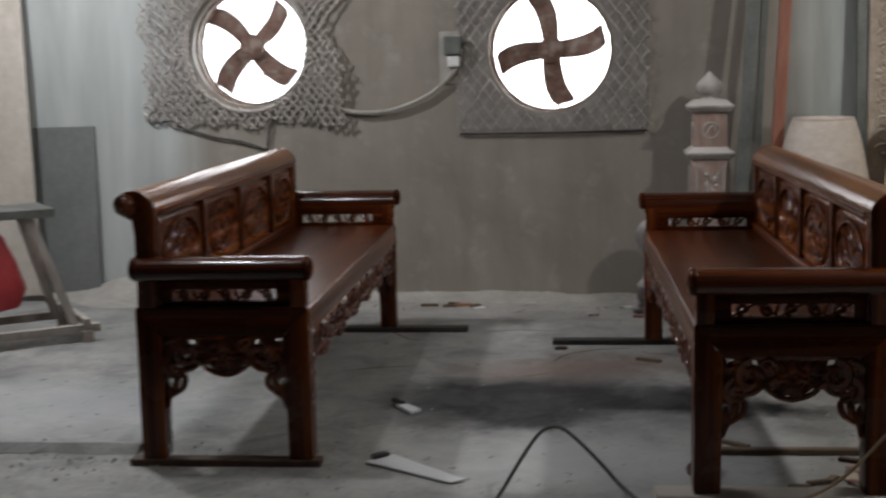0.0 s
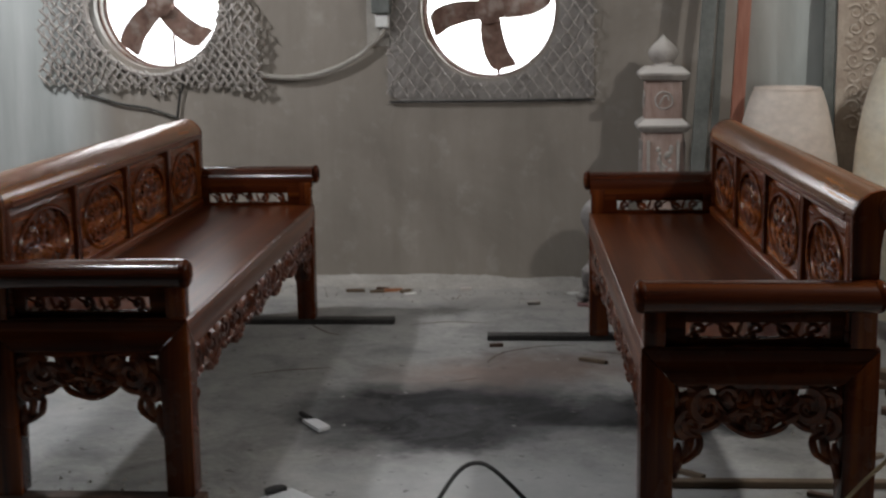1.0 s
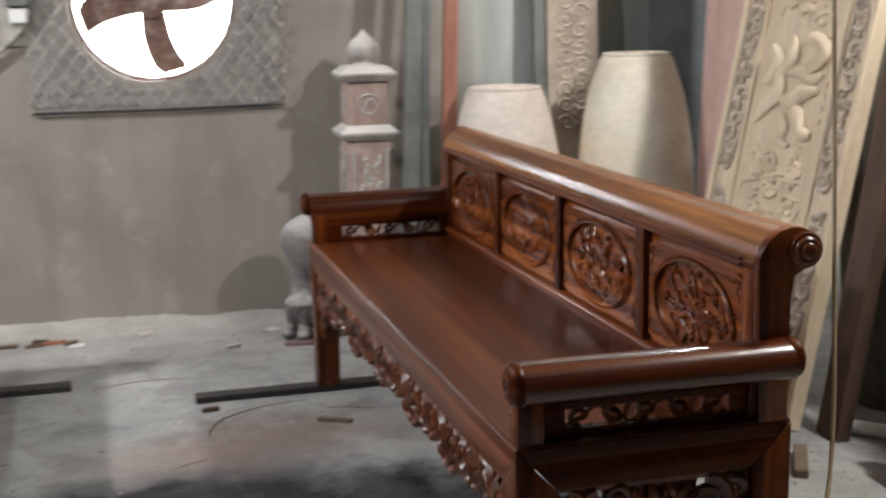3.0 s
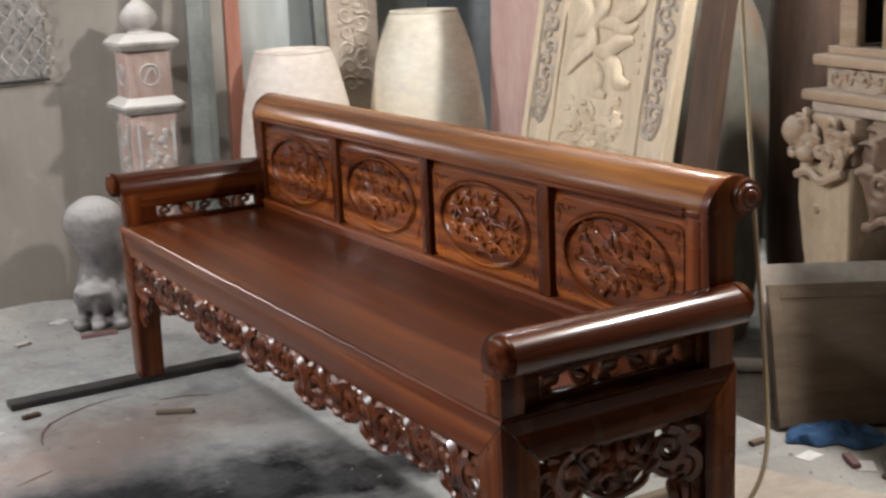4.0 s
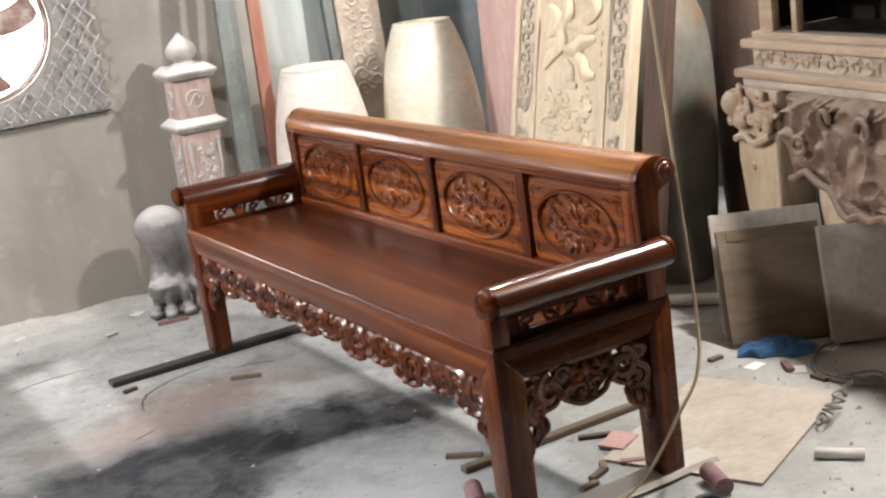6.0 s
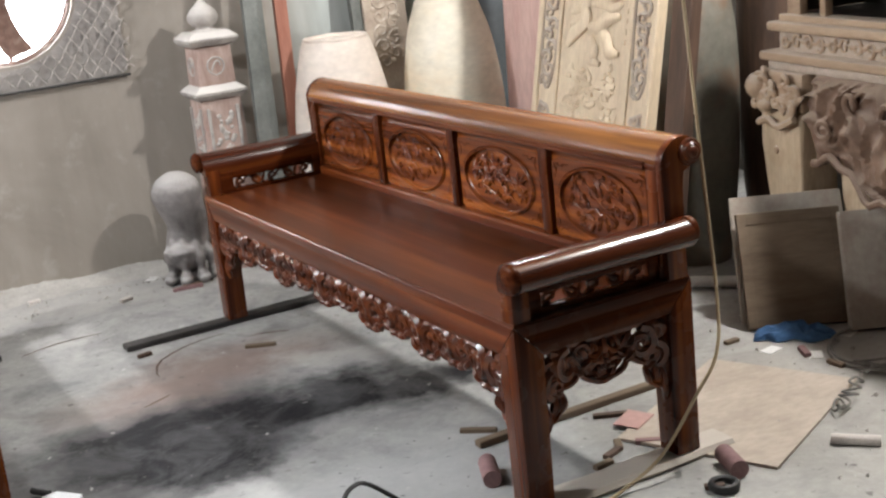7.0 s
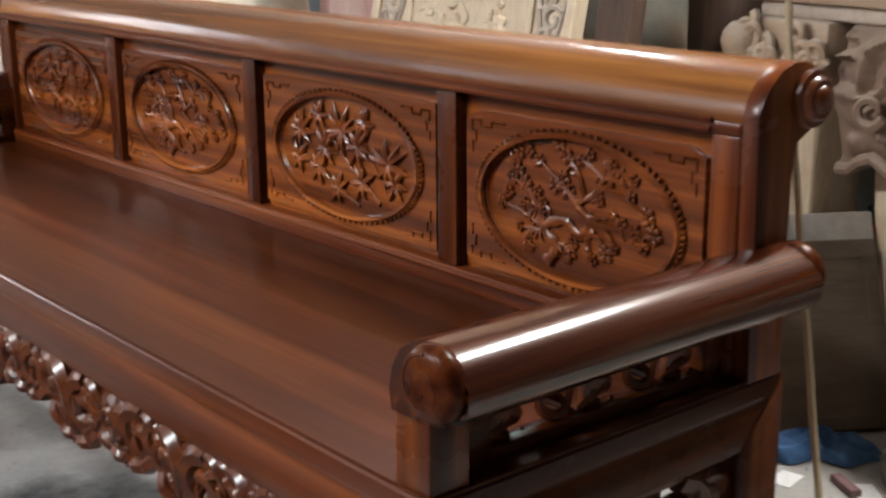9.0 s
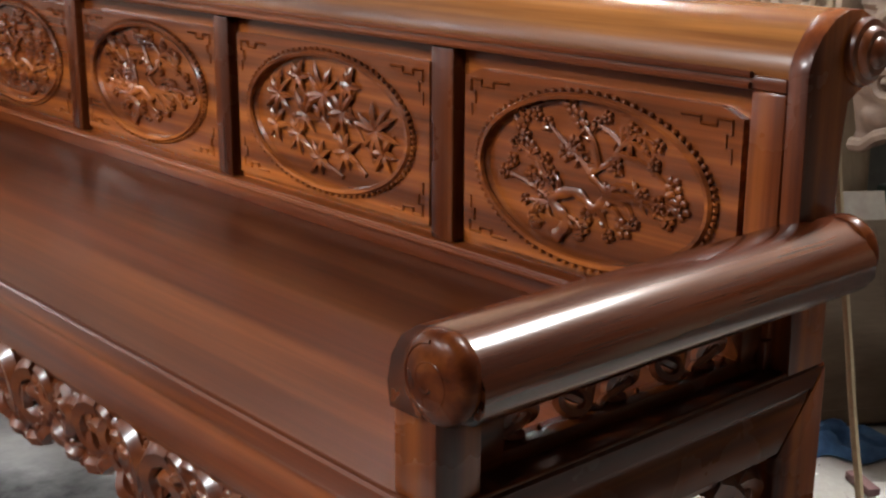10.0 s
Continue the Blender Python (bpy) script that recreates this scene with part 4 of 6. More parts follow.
def make_net(x0, x1, z0, z1, fan, pitch, sag, ragged, seed, label):
    """Diamond netting hung round a fan opening: crossing zigzag cords."""
    cx, cz, r = fan
    rnd = random.Random(seed)
    net = thing("wire_net", label, "net", "nets round the fans", m=WALL)
    b = bmesh.new()
    span = (x1 - x0) + (z1 - z0)
    count = int(span / pitch)
    for way in (1, -1):
        for k in range(count + 1):
            s = k * pitch
            run, n = [], 70
            for i in range(n + 1):
                t = i / n
                # slanted strand across the rectangle
                z = lerp(z0, z1, t)
                x = (x0 + s - (z - z0) * 0.75) if way == 1 else (x1 - s + (z - z0) * 0.75)
                edge = ragged * noise.noise((x * 5, z * 5, seed)) * 2
                inside = x0 + edge < x < x1 + edge and z > z0 + ragged * (1 + noise.noise((x * 9, 1.5, seed)))
                hole = math.hypot(x - cx, z - cz) < r + 0.012
                if inside and not hole:
                    y = -0.018 - sag * (0.5 + noise.noise((x * 3, z * 3, seed + 2))) - 0.006 * way * math.sin(i * 1.9)
                    run.append((x + (0.006 + 0.25 * ragged) * noise.noise((x * 14, z * 14, 3 + way)) + 0.005 * noise.noise((x * 40, z * 40, 3)), y, z))
                else:
                    if len(run) > 2:
                        tube(b, run, (0.0062 if ragged > 0.02 else 0.0024) + 0.001 * rnd.random(), 4)
                    run = []
            if len(run) > 2:
                tube(b, run, 0.0048, 4)
    part("netting", b, rope_grey, net, kind="stuff")
    if ragged < 0.02:
        b = bmesh.new()
        tube(b, [(x0 + 0.02, -0.02, z0 - 0.004), ((x0 + x1) / 2, -0.024, z0 - 0.002), (x1 - 0.02, -0.02, z0 + 0.004)], 0.006, 5)
        part("edge_wire", b, black_iron, net)
        b = bmesh.new()
        n = 64
        ring = []
        for i in range(n):
            c, s = math.cos(2 * math.pi * i / n), math.sin(2 * math.pi * i / n)
            k = min((0.47 if c > 0 else 0.46) / max(abs(c), 1e-6), 0.405 / max(abs(s), 1e-6))
            ring.append([b.verts.new((cx + q * c, y, cz + q * s)) for q, y in ((r + 0.012, -0.001), (r + 0.012, -0.006), (k, -0.006), (k, -0.001))])
        for i in range(n):
            for j in range(4):
                b.faces.new((ring[i][j], ring[(i + 1) % n][j], ring[(i + 1) % n][(j + 1) % 4], ring[i][(j + 1) % 4]))
        part("dusty_backing", b, dust_dark, net, "dust-caked grey backing")
    return net


dust_dark = plain("dust_caked_sheet", (0.23, 0.21, 0.2), (0.34, 0.315, 0.295), 8, 0.95, None, 0.4)
make_net(-2.50, -1.45, 0.83, 1.95, FANS[1], 0.044, 0.045, 0.06, 3, "ragged dusty net of thick cord round a fan opening")
make_net(-0.87, 0.10, 0.845, 1.95, FANS[0], 0.062, 0.008, 0.004, 8, "flat dusty wire net round a fan opening")

bm = bmesh.new()
ring = [(FANS[1][0] + (FANS[1][2] + 0.03) * math.cos(2 * math.pi * i / 60), -0.03, FANS[1][1] + (FANS[1][2] + 0.03) * math.sin(2 * math.pi * i / 60)) for i in range(61)]
tube(bm, ring, 0.012, 7)
single("fan_collar", bm, rope_grey, "thick dusty collar round a fan opening", "collar", smooth=True, m=WALL)

sw = thing("switch_box", "small grey wall switch box with a white socket and caked dust", "switch box", m=WALL @ Matrix.Translation((-0.875, 0, 1.25)))
b = bmesh.new()
box(b, -0.075, -0.012, -0.16, 0.03, 0.0, 0.1, 0.003)
part("back_plate", b, conduit, sw)
b = bmesh.new()
box(b, -0.04, -0.07, -0.015, 0.045, -0.012, 0.075, 0.006)
part("switch_body", b, grey_steel, sw)
b = bmesh.new()
box(b, -0.028, -0.055, -0.075, 0.034, -0.012, -0.02, 0.006)
part("socket", b, white_plastic, sw)

bm = bmesh.new()
pts = smooth_path([(-0.86, -0.03, 1.17), (-0.9, -0.03, 1.12), (-1.02, -0.03, 1.03), (-1.2, -0.03, 0.965), (-1.38, -0.03, 0.958), (-1.5, -0.03, 0.985), (-1.62, -0.03, 0.99)], 6)
tube(bm, pts, 0.011, 8)
single("conduit_pipe", bm, conduit, "dusty grey flexible conduit sagging along the wall", "conduit", smooth=True, m=WALL)
bm = bmesh.new()
tube(bm, smooth_path([(-2.35, -0.02, 0.9), (-2.15, -0.02, 0.84), (-2.0, -0.02, 0.815), (-1.86, -0.02, 0.77)], 5), 0.006, 5)
tube(bm, smooth_path([(-1.82, -0.02, 0.95), (-1.85, -0.02, 0.85), (-1.87, -0.02, 0.7), (-1.9, -0.02, 0.4)], 5), 0.006, 5)
single("wall_cable", bm, black_iron, "thin dark cable hanging on the plaster wall", "cable", m=WALL)

# ---- dark bearers under the bench feet ----
for k, (x0, x1, y0, y1, h, mat, lab) in enumerate((
        (-0.385, 0.62, 1.985, 2.045, 0.022, black_iron, "dark flat iron bar lying under the bench feet"),
        (-1.68, -0.765, 2.255, 2.315, 0.022, black_iron, "dark flat iron bar lying under the bench feet"),
        (-1.64, -1.06, 0.275, 0.325, 0.022, dark_wood, "worn timber batten under the bench feet"),
        (0.12, 0.86, 0.425, 0.455, 0.02, cardboard, "dusty grey timber strip lying under the bench"))):
    bm = bmesh.new()
    box(bm, x0, y0, 0.0, x1, y1, h, 0.004)
    for v in bm.verts:
        v.co.z += 0.0015 * noise.noise(v.co * 9) if v.co.z > 0.01 else 0
    single("bearer_bar", bm, mat, lab, "bar", "bearers under the benches")

bm = bmesh.new()
rows = []
for i in range(19):
    t = i / 18
    x = lerp(-0.10, 0.62, t)
    wide, tall = 0.055 * (1 - 0.12 * t) + 0.006 * noise.noise((x * 6, 1, 0)), 0.022
    rows.append([bm.verts.new((x, 0.036 + wide * u, tall * v + 0.0015 * noise.noise((x * 20, u * 3, v)) * (v > 0.1))) for u, v in ((-0.85, 0.0), (-1.0, 0.45), (-0.8, 0.92), (0.0, 1.0), (0.8, 0.92), (1.0, 0.45), (0.85, 0.0))])
for p, q in zip(rows, rows[1:]):
    for j in range(7):
        bm.faces.new((p[j], q[j], q[(j + 1) % 7], p[(j + 1) % 7]))
bm.faces.new(rows[0])
bm.faces.new(rows[-1][::-1])
single("timber_beam", bm, beam_wood, "pale dusty rounded timber beam under the bench feet", "beam", smooth=True)

# ---- newel post ----
post = thing("newel_post", "square carved wooden post with an onion finial, pink-grey and dusty", "post", m=pose(0.35, 2.785, 0, 0, 0, -2))


def frustum(b, h0, h1, z0, z1, bevel=0.0):
    vs = box(b, -h0, -h0, z0, h0, h0, z1)
    for v in vs:
        if v.co.z > (z0 + z1) / 2:
            v.co.x *= h1 / h0
            v.co.y *= h1 / h0
    if bevel:
        bmesh.ops.bevel(b, geom=list({e for v in vs for e in v.link_edges}), offset=bevel, segments=2, profile=0.5, affect="EDGES")


b = bmesh.new()
frustum(b, 0.098, 0.083, 0.0, 0.725, 0.004)
shaft = part("shaft", b, post_wood, post, smooth=True)
b = bmesh.new()
for a in range(4):
    rot = Matrix.Rotation(radians(90 * a), 4, "Z")
    rnd = random.Random(a)
    tmp = []
    for k in range(26):
        u, v = rnd.uniform(-0.04, 0.04), rnd.uniform(0.42, 0.66)
        tmp += blob(b, (u, -0.087 - 0.012 * (0.7 - v), v), (rnd.uniform(0.006, 0.014), 0.006, rnd.uniform(0.006, 0.018)))
    for s in (-1, 1):
        tmp += box(b, s * 0.062 - 0.006, -0.094, 0.38, s * 0.062 + 0.006, -0.084, 0.69)
    bmesh.ops.transform(b, matrix=rot, verts=[v for v in tmp if v.is_valid])
part("carved_ornament", b, dusty_carve, shaft, "worn floral carving filled with dust")
for z, h, up in ((0.725, 0.112, 0.05), (0.942, 0.106, 0.05)):
    b = bmesh.new()
    frustum(b, h * 0.84, h, z, z + 0.02)
    frustum(b, h, h, z + 0.02, z + 0.032, 0.003)
    frustum(b, h * 0.97, h * 0.7, z + 0.032, z + up + 0.006)
    part("cap_moulding", b, dusty_carve, post)
b = bmesh.new()
frustum(b, 0.078, 0.074, 0.775, 0.942, 0.004)
block = part("upper_block", b, post_wood, post, smooth=True)
b = bmesh.new()
for a in range(4):
    rot = Matrix.Rotation(radians(90 * a), 4, "Z")
    tmp = []
    before = set(b.verts)
    tube(b, [(0.036 * math.cos(t * 0.3927), -0.078, 0.858 + 0.036 * math.sin(t * 0.3927)) for t in range(17)], 0.004, 5)
    tube(b, [(0.02 * math.cos(t * 0.6), -0.078, 0.858 + 0.022 * math.sin(t * 0.9)) for t in range(11)], 0.004, 5)
    bmesh.ops.transform(b, matrix=rot, verts=[v for v in b.verts if v not in before])
part("medallion", b, dusty_carve, block, "round carved medallions", kind="stuff")
b = bmesh.new()
lathe(b, [(0.055, 0.985), (0.05, 1.0), (0.036, 1.006), (0.036, 1.014), (0.05, 1.022), (0.062, 1.04), (0.064, 1.056), (0.056, 1.075), (0.04, 1.093), (0.022, 1.108), (0.008, 1.124), (0.001, 1.13)], 28)
part("onion_finial", b, dusty_carve, post, "onion-shaped finial", True)

# ---- carved ball-and-claw foot standing by the wall ----
bm = bmesh.new()
# cabriole shank leaning out to a ball top, on a ball gripped by a clawed foot
shank = smooth_path([(0.0, 0.0, 0.10), (0.012, 0.0, 0.16), (0.022, 0.0, 0.22), (0.018, 0.0, 0.27), (0.0, 0.0, 0.33), (-0.012, 0.0, 0.385)], 5)
tube(bm, shank, [float(np.interp(i / (len(shank) - 1), (0, 0.2, 0.4, 0.6, 0.8, 1), (0.092, 0.088, 0.084, 0.088, 0.096, 0.08))) for i in range(len(shank))], 20)
blob(bm, (-0.004, 0.0, 0.362), (0.104, 0.1, 0.096), None, 3, 0.05)
for k in range(7):
    tube(bm, [(-0.004 + 0.104 * math.sin(t) * math.cos(0.26 * k + 4.2), 0.1 * math.sin(t) * math.sin(0.26 * k + 4.2), 0.362 + 0.096 * math.cos(t)) for t in (0.15, 0.5, 0.85, 1.2, 1.5)], 0.0042, 5)
blob(bm, (-0.02, -0.025, 0.115), (0.092, 0.085, 0.07), None, 3, 0.14)
for k in range(5):
    a = -1.57 + (k - 2) * 0.72
    c, q = math.cos(a), math.sin(a)
    tube(bm, smooth_path([(0.045 * c, 0.045 * q, 0.185), (0.078 * c, 0.078 * q - 0.012, 0.14), (0.092 * c, 0.088 * q - 0.014, 0.09), (0.098 * c, 0.09 * q - 0.016, 0.045), (0.108 * c, 0.1 * q - 0.018, 0.02)], 4), [0.02 + 0.004 * math.sin(i * 1.1) for i in range(17)], 8)
    blob(bm, (0.108 * c, 0.1 * q - 0.018, 0.02), (0.03, 0.03, 0.022), None, 2, 0.15)
lathe(bm, [(0.07, 0.0), (0.088, 0.006), (0.09, 0.024), (0.078, 0.034), (0.05, 0.05)], 24, None, 0.08)
single("claw_foot_statue", bm, statue_grey, "dusty grey carved table leg with a ball top and clawed foot", "carving", smooth=True, m=pose(0.112, 2.74, 0, 0, 0, 12))
fused = bpy.data.objects["claw_foot_statue"].modifiers.new("fused", "REMESH")
fused.mode, fused.voxel_size, fused.use_smooth_shade = "VOXEL", 0.006, True

# ---- poles, boards and turned vases behind the bench ----
def lean_board(name, foot, top, width_dir, width, thick, mat, label, category, group="", bevel=0.003):
    """A board standing on its lower edge and leaning: foot and top are the ends of its centre line."""
    foot, top, w = Vector(foot), Vector(top), Vector(width_dir).normalized()
    up = (top - foot).normalized()
    w = (w - up * w.dot(up)).normalized()
    nrm = up.cross(w)
    m = Matrix((w, nrm, up)).transposed().to_4x4()
    m.translation = foot
    b = bmesh.new()
    h = (top - foot).length
    vs = box(b, -width / 2, -thick / 2, 0, width / 2, thick / 2, h, bevel)
    low = min((m @ v.co).z for v in b.verts)
    m.translation.z -= low
    return single(name, b, mat, label, category, group, m=m), m


lean_board("red_plank", (0.60, 2.60, 0), (0.76, 2.88, 2.6), (1, -0.1, 0), 0.055, 0.03, red_plank, "narrow red-brown plank leaning on the wall", "plank", "planks leaning on the wall")
lean_board("steel_pole", (0.44, 2.55, 0), (0.62, 2.86, 2.6), (1, -0.1, 0), 0.06, 0.04, grey_steel, "dark grey steel channel leaning on the wall", "pole", "planks leaning on the wall")
lean_board("steel_pole", (0.52, 2.62, 0), (0.66, 2.9, 2.6), (1, -0.1, 0), 0.03, 0.03, grey_steel, "slim grey steel bar leaning on the wall", "pole", "planks leaning on the wall")


def turned_vase(x, y, profile, mat, label, tilt=0):
    vase = thing("turned_vase", label, "vase", "turned wooden vases", m=pose(x, y, 0, tilt))
    outer = [(q.x, q.y) for q in smooth_path([Vector((r, z, 0)) for r, z in profile], 5)]
    rim_r, rim_z = outer[-1]
    b = bmesh.new()
    lathe(b, outer[:-1] + [(rim_r + 0.001, rim_z - 0.012)], 44, None, 0.006)
    part("body", b, mat, vase, smooth=True)
    b = bmesh.new()
    lathe(b, [(rim_r - 0.001, rim_z - 0.0115), (rim_r + 0.001, rim_z - 0.006), (rim_r - 0.002, rim_z), (rim_r - 0.012, rim_z + 0.001), (rim_r - 0.018, rim_z - 0.002), (rim_r - 0.024, rim_z - 0.0105)], 44, None, 0.006)
    part("rim", b, mat, vase, "thin turned lip", True)
    return vase


turned_vase(0.83, 2.57, [(0.15, 0.0), (0.19, 0.12), (0.215, 0.32), (0.215, 0.52), (0.195, 0.68), (0.165, 0.82), (0.135, 0.915)], vase_pink, "unfinished pale pinkish turned wooden vase, open at the top")
turned_vase(1.285, 2.42, [(0.15, 0.0), (0.18, 0.1), (0.21, 0.3), (0.217, 0.5), (0.205, 0.7), (0.174, 0.88), (0.123, 1.03)], vase_wood, "unfinished cream turned wooden vase with honey stains")

# narrow openwork panel and slate sheet leaning on the wall further back
_, m = lean_board("vine_board", (1.16, 2.70, 0), (1.18, 2.83, 1.9), (1, -0.1, 0), 0.2, 0.03, carved_grey, "narrow pale carved panel with vine ornament", "panel")
b = bmesh.new()
rnd = random.Random(11)
for k in range(34):
    z = 0.75 + k * 0.033
    s = 1 if k % 2 else -1
    pts = scroll(s * 0.03, z, 0.034, rnd.uniform(0, 6), 1.2, s)
    tube(b, [(u, -0.017, v) for u, v in pts], [0.008 * (1 - 0.5 * i / len(pts)) for i in range(len(pts))], 5)
    blob(b, (rnd.uniform(-0.06, 0.06), -0.015, z), (0.018, 0.008, 0.014), None, 1, 0.3)
ob = part("vine_ornament", b, carved_grey, bpy.data.objects["vine_board"], "vine scrolls in relief", True)
lean_board("slate_sheet", (1.62, 2.52, 0), (1.66, 2.72, 2.1), (1, -0.1, 0), 0.42, 0.02, slate_board, "dark slate-grey sheet leaning on the wall", "sheet")
lean_board("grey_steel_bar", (1.04, 2.74, 0), (1.05, 2.86, 2.0), (1, -0.1, 0), 0.045, 0.04, grey_steel, "grey steel frame bar leaning on the wall", "bar")
lean_board("pink_board", (1.50, 2.10, 0), (1.62, 2.16, 2.2), (0.35, -1, 0), 0.34, 0.03, pink_board, "tall pinkish board leaning upright", "board")
lean_board("timber_board", (1.30, 1.085, 0), (1.68, 1.10, 2.2), (0.1, -1, 0), 0.09, 0.05, dark_wood, "dark brown timber board leaning upright", "board")

# big relief panel, a large character and flowers carved in pale wood
RELIEF, m = lean_board("relief_panel", (1.185, 1.455, 0), (1.60, 1.435, 2.1), (0.12, -1, 0), 0.6, 0.045, pale_wood, "tall pale wooden panel with carved scroll borders and relief", "carved panel", "", 0.004)
b = bmesh.new()
for s in (-1, 1):
    box(b, s * 0.295 - 0.012, -0.034, 0.04, s * 0.295 + 0.012, -0.022, 2.06, 0.003)
    box(b, s * 0.185 - 0.008, -0.032, 0.04, s * 0.185 + 0.008, -0.022, 2.06, 0.003)
part("border_moulding", b, pale_wood, RELIEF)
for s in (-1, 1):
    b = bmesh.new()
    rnd = random.Random(5 + s)
    for base in (0.06, 0.66, 1.26):
        lo, hi = base + 0.02, base + 0.56
        loop = [(s * 0.24 + 0.046 * math.cos(t), -0.024, (lo + hi) / 2 + (hi - lo) / 2 * math.sin(t)) for t in [i * 2 * math.pi / 40 for i in range(41)]]
        tube(b, loop, 0.006, 5)
        for k in range(13):
            z = lo + 0.03 + k * 0.041
            d = 1 if k % 2 else -1
            pts = scroll(s * 0.24 + d * 0.008, z, 0.03, rnd.uniform(0, 6.28), 1.15, d, 14)
            tube(b, [(u, -0.026, v) for u, v in pts], [0.0085 * (1 - 0.5 * i / 14) for i in range(14)], 5)
            blob(b, (s * 0.24 + rnd.uniform(-0.03, 0.03), -0.024, z + 0.02), (0.012, 0.008, 0.012), None, 1, 0.3)
    part("scroll_border", b, carved_grey, RELIEF, "strip of carved scrolls in a rounded frame", True)


def stroke(b, pts, widths, y=-0.026, n=8):
    pts = smooth_path([Vector((u, y, v)) for u, v in pts], 5)
    k = len(pts)
    wd = [np.interp(i / (k - 1), np.linspace(0, 1, len(widths)), widths) for i in range(k)]
    tube(b, pts, [float(w) for w in wd], n, (Vector((0, 1, 0)), 0.45))


b = bmesh.new()
for pts, w in (([(-0.15, 1.0), (-0.09, 0.94), (-0.12, 0.87), (-0.16, 0.84)], (0.012, 0.034, 0.032, 0.012)),
               ([(-0.04, 1.05), (-0.02, 0.97), (-0.07, 0.88), (-0.06, 0.8), (-0.13, 0.73), (-0.17, 0.66)], (0.012, 0.034, 0.03, 0.036, 0.034, 0.012)),
               ([(0.02, 1.02), (0.08, 1.04), (0.15, 1.0), (0.11, 0.94), (0.03, 0.93)], (0.012, 0.032, 0.036, 0.034, 0.014)),
               ([(-0.03, 0.89), (0.05, 0.9), (0.1, 0.87), (0.16, 0.9)], (0.014, 0.03, 0.028, 0.012)),
               ([(0.15, 0.83), (0.08, 0.82), (0.02, 0.77), (-0.05, 0.78)], (0.012, 0.034, 0.036, 0.014)),
               ([(0.02, 0.76), (0.07, 0.72), (0.1, 0.65), (0.16, 0.64)], (0.014, 0.034, 0.036, 0.012)),
               ([(-0.03, 0.72), (0.0, 0.65), (-0.02, 0.6), (0.05, 0.58)], (0.014, 0.034, 0.03, 0.012)),
               ([(-0.16, 0.78), (-0.11, 0.78), (-0.08, 0.75)], (0.01, 0.024, 0.01))):
    stroke(b, [(u * 0.82, 0.95 + (v - 0.82) * 0.68) for u, v in pts], [q * 0.8 for q in w], -0.028)
part("raised_character", b, pale_wood, RELIEF, "large brush-like raised character", True, "stuff")
for k in range(4):
    b = bmesh.new()
    box(b, 0.14, -0.027, 0.86 + k * 0.036, 0.158, -0.021, 0.88 + k * 0.036, 0.002)
    part("inscription_bar", b, pale_wood, RELIEF)
for lo, hi, seed in ((0.28, 0.5, 2), (0.54, 0.75, 4), (1.16, 1.42, 3), (1.5, 1.9, 9)):
    b = bmesh.new()
    rnd = random.Random(seed)
    for k in range(26):
        u, v = rnd.uniform(-0.13, 0.11), rnd.uniform(lo, hi)
        a = rnd.uniform(0, 6.28)
        stroke(b, [(u, v), (u + 0.05 * math.cos(a), v + 0.03 * math.sin(a)), (u + 0.1 * math.cos(a + 0.5), v + 0.06 * math.sin(a + 0.5))], (0.006, 0.009, 0.004), -0.026, 6)
        for j in range(4):
            blob(b, (u + rnd.uniform(-0.03, 0.03), -0.024, v + rnd.uniform(-0.03, 0.03)), (rnd.uniform(0.01, 0.02), 0.011, rnd.uniform(0.008, 0.017)), None, 1, 0.3)
    part("flower_relief", b, pale_wood, RELIEF, "raised flowering branches", True, "stuff")

# grey-green tall vases beside the altar table
turned_vase(1.66, 1.33, [(0.12, 0.0), (0.15, 0.2), (0.175, 0.5), (0.18, 0.75), (0.165, 0.95), (0.12, 1.07), (0.1, 1.15), (0.14, 1.26), (0.17, 1.32)], green_grey, "tall grey-green stained wooden vase with a narrow neck")
turned_vase(2.40, 1.13, [(0.15, 0.0), (0.18, 0.2), (0.22, 0.5), (0.22, 0.72), (0.18, 0.92), (0.11, 1.03), (0.12, 1.1), (0.2, 1.2)], green_grey, "tall grey-green stained wooden vase with a narrow neck")
turned_vase(1.985, 1.18, [(0.13, 0.0), (0.16, 0.25), (0.17, 0.6), (0.16, 1.0), (0.13, 1.25), (0.15, 1.4)], dark_wood, "tall dark brown turned timber vase")

# ---- carved altar table ----
altar = thing("altar_table", "large unfinished carved altar table in pale and grey wood", "altar table", m=pose(1.64, 0.80, 0, 0, 0, -90 - 9) @ Matrix.Diagonal((1, 1, 1.08, 1)))
# local x runs along the front (away from its end), local y goes to the back
AL, AD = 1.9, 0.5


def bar(name, x0, y0, z0, x1, y1, z1, mat, bevel=0.004, label="", parent=altar):
    b = bmesh.new()
    box(b, x0, y0, z0, x1, y1, z1, bevel)
    return part(name, b, mat, parent, label, True)


bar("top_board", -0.09, -0.09, 1.035, AL, AD, 1.06, altar_dark)
bar("top_moulding", -0.06, -0.06, 1.005, AL, AD, 1.035, altar_dark, 0.008)
bar("glass_case_floor", -0.02, -0.02, 0.85, AL, 0.05, 0.87, pale_wood_cross)
# inner floor, end and back coloured dark to paint the case's shade
bar("glass_case_floor", 0.0, 0.05, 0.85, AL, AD, 0.868, case_shade)
bar("case_end", 0.0, 0.035, 0.87, 0.012, AD - 0.05, 1.005, case_shade, 0)
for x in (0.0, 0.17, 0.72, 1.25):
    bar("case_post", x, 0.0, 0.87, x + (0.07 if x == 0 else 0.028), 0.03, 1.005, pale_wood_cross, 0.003)
